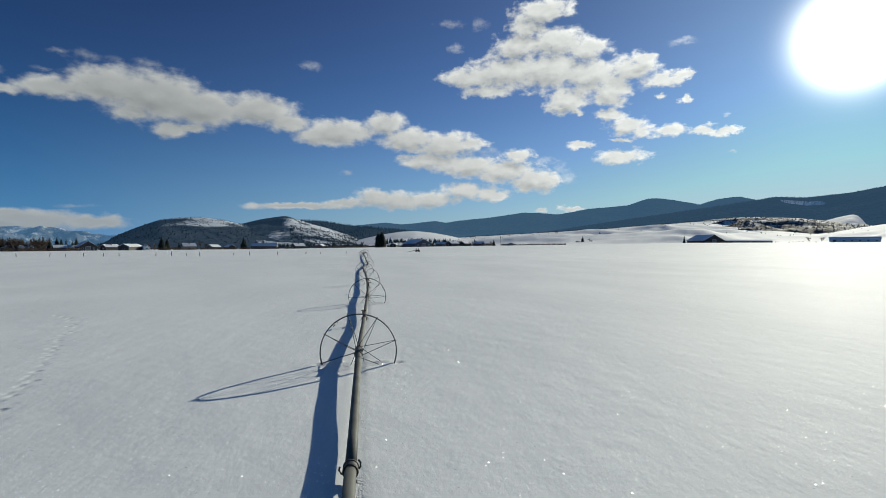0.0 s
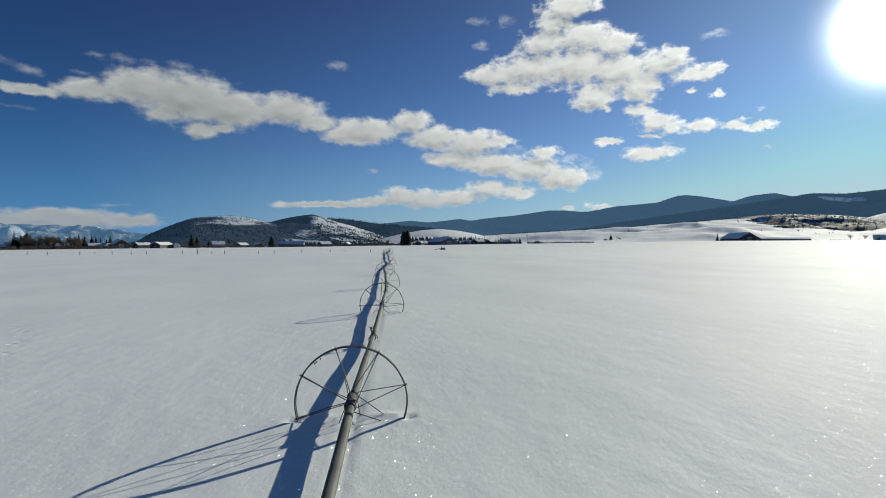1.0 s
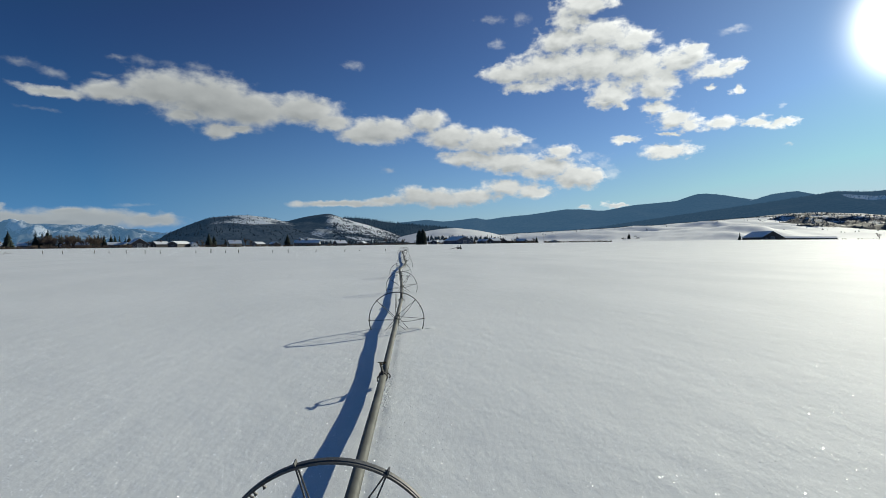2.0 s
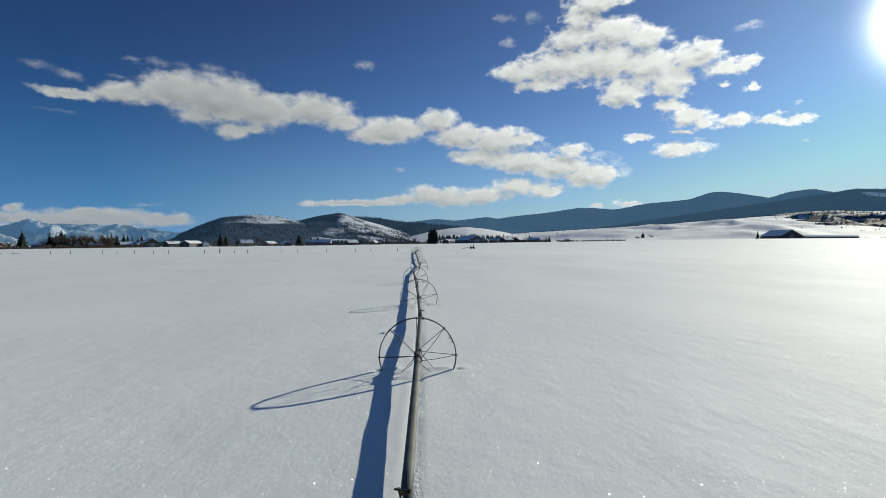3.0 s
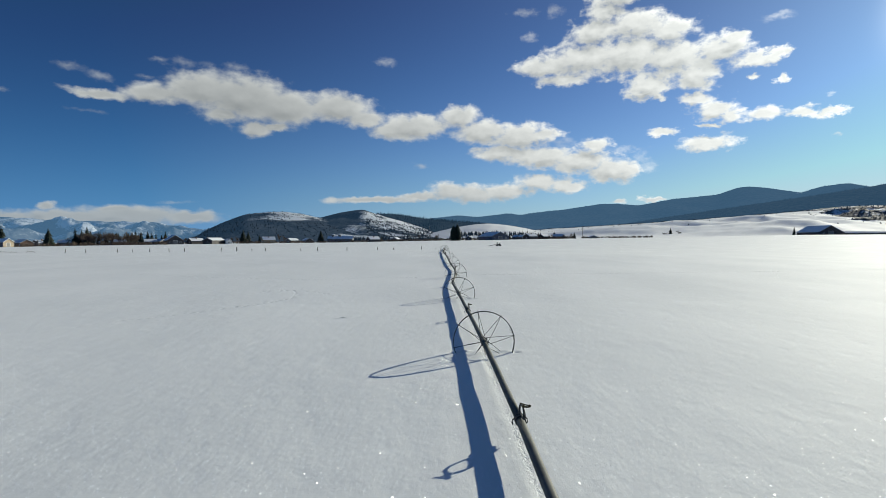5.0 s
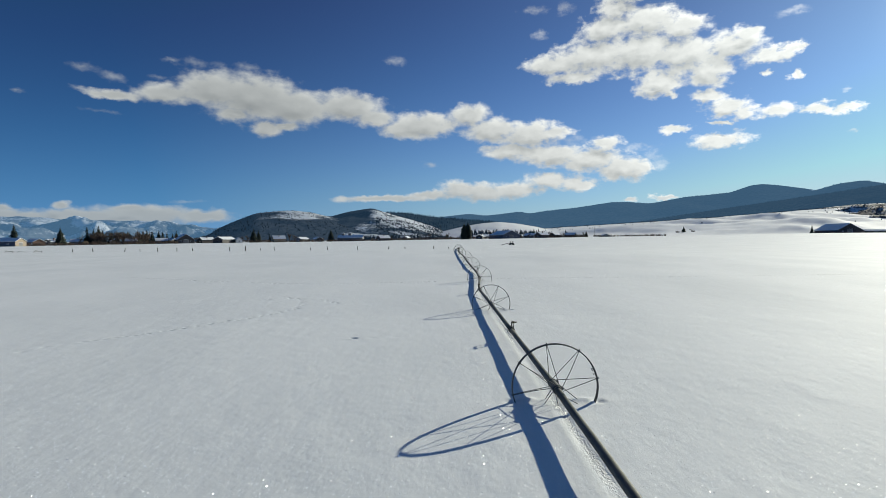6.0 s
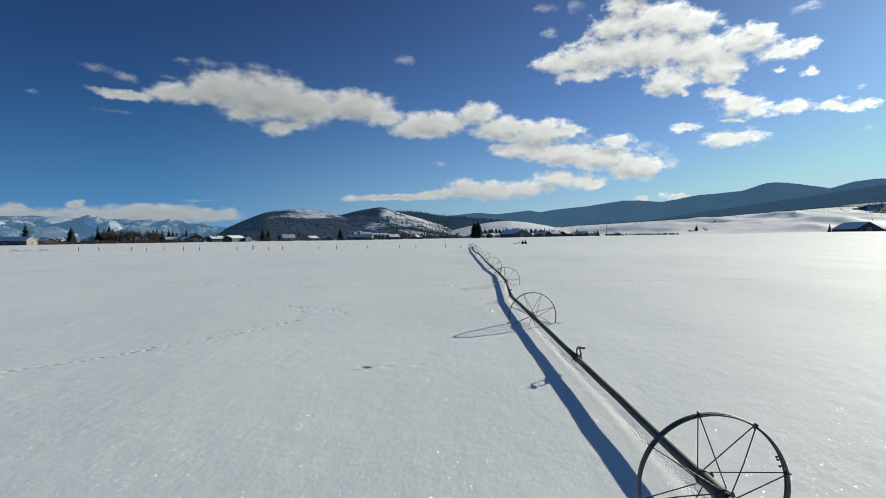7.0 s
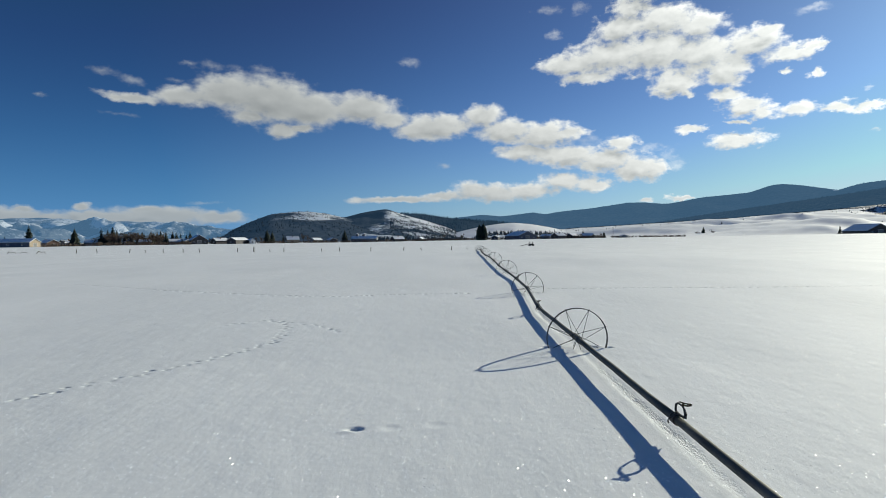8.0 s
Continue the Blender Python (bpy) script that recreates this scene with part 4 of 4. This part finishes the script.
# ---- buildings ----
def building(name, label, category, x, y, turn, wide, long, eave, ridge, wall, roof=None, doors=(), windows=(), overhang=0.5, chimney=False):
    """A gabled building: wide across the gable (local x), long along the ridge (local y). doors, windows: (face, place along it, sill, width, height);
    faces are 's' (gable at -y), 'n', 'w' (side at -x), 'e'."""
    ob = thing(name, label, category, m=pose(x, y, ground_z(x, y), 0, 0, turn))
    a, b = wide / 2, long / 2
    shell = Shape().poly([(-a, -b, -0.4), (a, -b, -0.4), (a, -b, eave), (0, -b, ridge), (-a, -b, eave), (-a, b, -0.4), (a, b, -0.4), (a, b, eave), (0, b, ridge), (-a, b, eave)],
                         [(0, 1, 2, 3, 4), (9, 8, 7, 6, 5), (1, 6, 7, 2), (5, 0, 4, 9), (2, 7, 8, 3), (4, 3, 8, 9), (0, 5, 6, 1)])
    part("wall", shell, wall, ob)
    slope = (ridge - eave) / a
    for side in (-1, 1):
        for nm, lo, hi, mat, o in (("roof", 0.03, 0.18, ROOF_METAL if roof is None else roof, overhang), ("roof_snow", 0.19, 0.48, ROOF_SNOW, overhang - 0.08)):
            if nm == "roof_snow" and roof is not None:
                continue
            x1, z1 = side * (a + o), eave - slope * o
            s = Shape().poly([(0, -b - o, ridge + lo), (x1, -b - o, z1 + lo), (x1, b + o, z1 + lo), (0, b + o, ridge + lo),
                              (0, -b - o, ridge + hi), (x1, -b - o, z1 + hi * 0.9), (x1, b + o, z1 + hi * 0.9), (0, b + o, ridge + hi)],
                             [(0, 1, 2, 3), (7, 6, 5, 4), (0, 4, 5, 1), (1, 5, 6, 2), (2, 6, 7, 3), (3, 7, 4, 0)])
            part(nm, s, mat, ob, "thick snow on the roof" if nm == "roof_snow" else "")
    frames = {"s": lambda u, z: pose(u, -b, z), "n": lambda u, z: pose(u, b, z, 0, 0, 180), "w": lambda u, z: pose(-a, u, z, 0, 0, -90), "e": lambda u, z: pose(a, u, z, 0, 0, 90)}
    for face, u, sill, wd, ht in doors:
        m = frames[face](u, sill + ht / 2)
        door = part("door", Shape().box((wd, 0.08, ht), pose(0, -0.05, 0)), WALL_GREY, ob, m=m)
        part("door_frame", Shape().box((wd + 0.3, 0.1, 0.15), pose(0, -0.05, ht / 2 + 0.08)).box((0.15, 0.1, ht), pose(-wd / 2 - 0.08, -0.05, 0)).box((0.15, 0.1, ht), pose(wd / 2 + 0.08, -0.05, 0)), TRIM, door)
    for face, u, sill, wd, ht in windows:
        m = frames[face](u, sill + ht / 2)
        win = part("window", Shape().box((wd + 0.24, 0.1, 0.12), pose(0, -0.05, ht / 2 + 0.06)).box((wd + 0.24, 0.14, 0.12), pose(0, -0.07, -ht / 2 - 0.06))
                   .box((0.12, 0.1, ht), pose(-wd / 2 - 0.06, -0.05, 0)).box((0.12, 0.1, ht), pose(wd / 2 + 0.06, -0.05, 0)), TRIM, ob, m=m)
        part("pane", Shape().box((wd, 0.03, ht), pose(0, -0.03, 0)), GLASS, win)
    if chimney:
        part("chimney", Shape().box((0.7, 0.7, 1.8), pose(a * 0.3, 0, ridge + 0.3)).box((0.85, 0.85, 0.15), pose(a * 0.3, 0, ridge + 1.2)), WALL_RED, ob)
    return ob


def utility_pole(x, y, tall):
    ob = thing("utility_pole", "tall wooden utility pole with a crossarm", "pole", "utility poles", m=pose(x, y, ground_z(x, y)))
    part("pole", Shape().tube([(0, 0, -0.3), (0, 0, tall)], [0.2, 0.13], 8), POST_WOOD, ob)
    part("crossarm", Shape().box((2.4, 0.14, 0.16), pose(0, 0, tall - 0.8)), POST_WOOD, ob)
    for dx in (-1.05, -0.4, 0.4, 1.05):
        part("insulator", Shape().tube([(dx, 0, tall - 0.72), (dx, 0, tall - 0.5)], [0.06, 0.04], 6), TRIM, ob)


# farms beyond the fence, from the mountains' side round to the sun's
building("long_shed", "long low blue metal shed with tan gable end", "shed", -304, 361, 90, 9, 30, 3.2, 5.3, WALL_BLUE,
         doors=(("s", 0, 0, 3.0, 2.6),), windows=[("w", u, 1.3, 1.2, 0.8) for u in (-10, 0, 10)])
tan_end = bpy.data.objects["long_shed"]
part("gable_wall", Shape().poly([(-4.5, -15.06, 0), (4.5, -15.06, 0), (4.5, -15.06, 3.2), (0, -15.06, 5.2), (-4.5, -15.06, 3.2), (-4.5, -15.0, 0), (4.5, -15.0, 0), (4.5, -15.0, 3.2), (0, -15.0, 5.2), (-4.5, -15.0, 3.2)],
                                [(0, 1, 2, 3, 4), (9, 8, 7, 6, 5), (0, 5, 6, 1), (1, 6, 7, 2), (2, 7, 8, 3), (3, 8, 9, 4), (4, 9, 5, 0)]), WALL_TAN, tan_end, "tan gable wall")


def farm_row():
    specs = [  # azimuth, distance, turn, wide, long, eave, ridge, wall
        (-39.2, 470, 60, 8, 13, 2.6, 4.6, WALL_RED), (-37.9, 500, 75, 7, 10, 2.6, 4.4, WALL_GREY), (-36.1, 505, 20, 7, 9, 2.5, 4.4, WALL_GREY), (-33.2, 505, 40, 7, 9, 2.5, 4.4, WALL_TAN),
        (-31.9, 500, 25, 6, 9, 2.5, 4.4, WALL_RED), (-29.4, 505, 35, 6, 9, 2.5, 4.4, WALL_GREY), (-28.6, 520, 70, 7, 10, 2.5, 4.4, WALL_DARK), (-25.4, 515, 55, 8, 12, 2.8, 5.0, WALL_DARK),
        (-23.7, 500, 80, 9, 20, 3.2, 5.2, WALL_DARK), (-22.4, 505, 35, 5, 7, 2.4, 4.2, TRIM), (-18.4, 560, 30, 9, 12, 3.4, 6.4, WALL_TAN), (-16.0, 600, 60, 8, 12, 2.8, 5.0, WALL_GREY),
        (-14.4, 620, 35, 8, 12, 2.8, 5.0, WALL_DARK), (-7.4, 590, 40, 9, 13, 2.8, 5.8, WALL_DARK), (-4.9, 640, 80, 7, 16, 2.6, 4.6, WALL_GREY),
        (8.7, 600, 50, 9, 13, 2.8, 4.8, WALL_GREY), (9.9, 580, 35, 10, 12, 3.2, 6.0, WALL_DARK), (11.3, 610, 45, 8, 12, 3.0, 5.6, WALL_DARK), (12.9, 620, 75, 8, 12, 2.8, 5.0, WALL_RED),
        (3.3, 560, 70, 7, 11, 2.6, 4.4, WALL_DARK), (16.4, 640, 85, 6, 14, 2.0, 3.2, WALL_GREY)]
    for i, (az, r, turn, wide, long, eave, ridge, wall) in enumerate(specs):
        turn = turn - 90 if i % 3 else turn
        x, y = polar(az, r)
        building("farm_house" if i % 3 else "farm_shed", "farm building with snow on its gabled roof", "building", x, y, turn, wide, long, eave, ridge, wall,
                 doors=(("w", long * 0.2, 0, 1.0, 2.0),), windows=[("w", u * long / 10, 0.9, 1.1, 1.0) for u in (-4, -1, 4)] + [("s", 0, 0.9, 1.1, 1.0)], chimney=i % 3 == 1)


farm_row()
x, y = polar(-27.4, 500)
building("dark_barn", "dark barn with a bright snow-covered roof", "barn", x, y, 38, 13, 15, 3.4, 7.6, WALL_DARK, doors=(("s", 0, 0, 3.4, 3.2),), windows=(("s", -4, 1.2, 1.0, 1.0), ("s", 4, 1.2, 1.0, 1.0)))
x, y = polar(-10.9, 640)
building("grey_farmhouse", "grey farmhouse with snow on its long roof", "house", x, y, 90, 11, 30, 4.0, 7.0, WALL_GREY, windows=[("w", u, 1.2, 1.4, 1.4) for u in (-11, -6, -1, 5, 10)], chimney=True)
for dx in (-9, -1):
    ob = thing("cupola", "small grey roof cupola on the farmhouse", "cupola", m=pose(x + dx, y, ground_z(x, y) + 7.1))
    part("wall", Shape().box((2.6, 2.6, 2.4), pose(0, 0, 0.9)), WALL_GREY, ob)
    part("roof", Shape().box((3.2, 3.2, 1.0), pose(0, 0, 2.6), taper=0.2), ROOF_SNOW, ob)
x, y = polar(5.9, 555)
building("arena_barn", "large blue-grey barn, broad roof under snow", "barn", x, y, 28, 22, 26, 3.6, 8.0, WALL_BLUE, doors=(("s", 0, 0, 4.5, 3.6),), windows=(("s", -7, 1.4, 1.2, 1.0), ("s", 7, 1.4, 1.2, 1.0)))
building("hay_barn", "big dark hay barn, steep roof in shade under snow", "barn", 392, 560, 0, 24, 34, 3.0, 9.4, WALL_DARK, doors=(("s", 0, 0, 4.5, 4.0),), windows=(("s", -7, 1.4, 1.2, 1.0),))
for i, (x, y, long) in enumerate(((425, 556, 20), (450, 562, 22), (474, 568, 18))):
    building("stock_shed", "low dark stock shed with snow on its roof", "shed", x, y, 90 - 8, 8, long, 2.2, 3.6, WALL_DARK, doors=(("w", 0, 0, 2.4, 2.0),), windows=(("w", -6, 1.0, 1.4, 0.8), ("w", 6, 1.0, 1.4, 0.8)))
building("poultry_house", "long pale cream poultry house with a snowy roof", "shed", 452, 425, 44, 11, 38, 3.0, 4.8, TRIM, doors=(("w", 15, 0, 2.6, 2.5),), windows=[("w", u, 1.2, 1.3, 0.9) for u in range(-16, 13, 6)])

# trees round the farms
ROWS = [(-40.6, 480, 16, 1), (-42.2, 500, 8, 0), (-37.4, 470, 13.5, 3), (-35.4, 500, 15, 2), (-34.9, 505, 13, 0), (-34.5, 500, 15.5, 1), (-33.6, 510, 12, 2), (-32.2, 515, 11, 0), (-31.5, 520, 10, 1), (-30.9, 510, 11.5, 2),
        (-30.6, 515, 12, 0), (-30.2, 510, 11, 2), (-29.6, 515, 12, 1), (-29.3, 510, 11, 0), (-28.9, 515, 10.5, 2), (-28.4, 520, 9, 1), (-25.6, 540, 8, 0), (-20.9, 545, 14, 3), (-20.4, 550, 12, 3), (-13.0, 635, 15, 3),
        (-19.3, 560, 9, 0), (-3.4, 620, 9, 2), (-0.5, 640, 8, 1), (9.0, 720, 13, 0), (9.5, 715, 13, 2), (7.6, 700, 10, 0), (12.4, 640, 10, 1), (14.5, 660, 8, 3), (23.8, 1000, 17, 3), (34.5, 640, 9, 0), (-6.5, 640, 8, 1)]
for i in range(22):
    rng = random.Random(300 + i)
    ROWS.append((rng.uniform(-35.6, -27.8), rng.uniform(515, 545), rng.uniform(9, 14.5), rng.randrange(3)))
for az, r, tall, kind in ROWS:
    conifer(*polar(az, r), tall, kind, "conifers round the farms")
conifer(*polar(1.5, 520), 16.0, 4, "", "dense dark conifer standing tall over the farms")
conifer(*polar(1.92, 522), 17.0, 4, "", "dense dark conifer standing tall over the farms")
for i in range(44):
    rng = random.Random(100 + i)
    bare_tree(*polar(-35.0 + 4.6 * rng.random() ** 1.2, rng.uniform(480, 515)), rng.uniform(9, 14), i % 3, "bare trees by the farms")
for i, (az, r, tall) in enumerate(((-39.6, 480, 7), (-38.3, 470, 7), (-36.0, 480, 9), (-28.2, 520, 9), (-26.2, 530, 8), (-22.0, 560, 8), (-21.5, 570, 9), (-19.0, 565, 10), (-17.3, 570, 12), (-16.8, 575, 10), (-13.9, 620, 7), (-0.4, 560, 9),
                                   (4.3, 570, 12), (4.9, 575, 11), (12.6, 640, 8), (24.6, 1000, 15), (23.3, 1000, 14), (-2.4, 620, 10), (14.2, 640, 8), (46.2, 600, 8), (8.0, 620, 7), (8.5, 590, 6), (9.2, 610, 7), (10.7, 590, 8), (11.9, 600, 6), (12.2, 640, 9), (13.4, 600, 6), (7.4, 640, 8), (46.8, 640, 9), (44.9, 700, 9), (5.3, 570, 8))):
    bare_tree(*polar(az, r), tall, i % 3, "bare trees by the farms")
utility_pole(*polar(-1.15, 560), 16)
utility_pole(*polar(-2.75, 580), 15)
utility_pole(*polar(15.4, 600), 12)
for i, (a0, a1, r, tall, count) in enumerate(((-40, -36, 455, 2.2, 80), (-36, -28, 470, 2.8, 170), (-28, -18, 520, 2.8, 190), (-18, -8, 570, 2.8, 220), (-8, 1, 600, 3.0, 240), (2.2, 8, 575, 2.8, 130),
                                              (8, 14.5, 600, 3.2, 230), (15.2, 19.5, 760, 3.0, 130), (19.4, 22.2, 820, 3.4, 90), (38, 46, 600, 1.2, 50))):
    hedge("brush_row", "low leafless brown brush along the field's edge", a0, a1, r, tall, count, i, TWIG)


# ---- a small implement parked in the field ----
def implement(x, y, turn):
    ob = thing("farm_implement", "small dark implement with a drawbar, parked in snow", "implement", m=pose(x, y, 0.0, 0, 0, turn))
    part("frame", Shape().box((2.0, 1.0, 0.35), pose(0, 0, 0.55)).box((1.6, 0.7, 0.2), pose(0, 0, 0.8)), PAINT_RED, ob)
    for dx in (-0.55, 0.55):
        part("mast", Shape().box((0.28, 0.4, 1.0), pose(dx, 0, 1.25), taper=0.8), PAINT_RED, ob)
        for dy in (-0.62, 0.62):
            wheel = part("wheel", Shape().ring([(0.38, -0.12), (0.42, -0.08), (0.42, 0.08), (0.38, 0.12), (0.2, 0.12), (0.2, -0.12)], 20), RUBBER, ob, m=pose(dx * 1.2, dy, 0.3))
            part("rim", Shape().ring([(0.2, -0.06), (0.2, 0.06), (0.03, 0.04), (0.03, -0.04)], 14), STEEL, wheel)
    part("drawbar", Shape().tube([(-1.0, 0, 0.9), (-3.0, -0.1, 0.35), (-4.6, -0.2, 0.02)], [0.1, 0.09, 0.08], 8), PAINT_RED, ob)


implement(22.6, 231, 0)
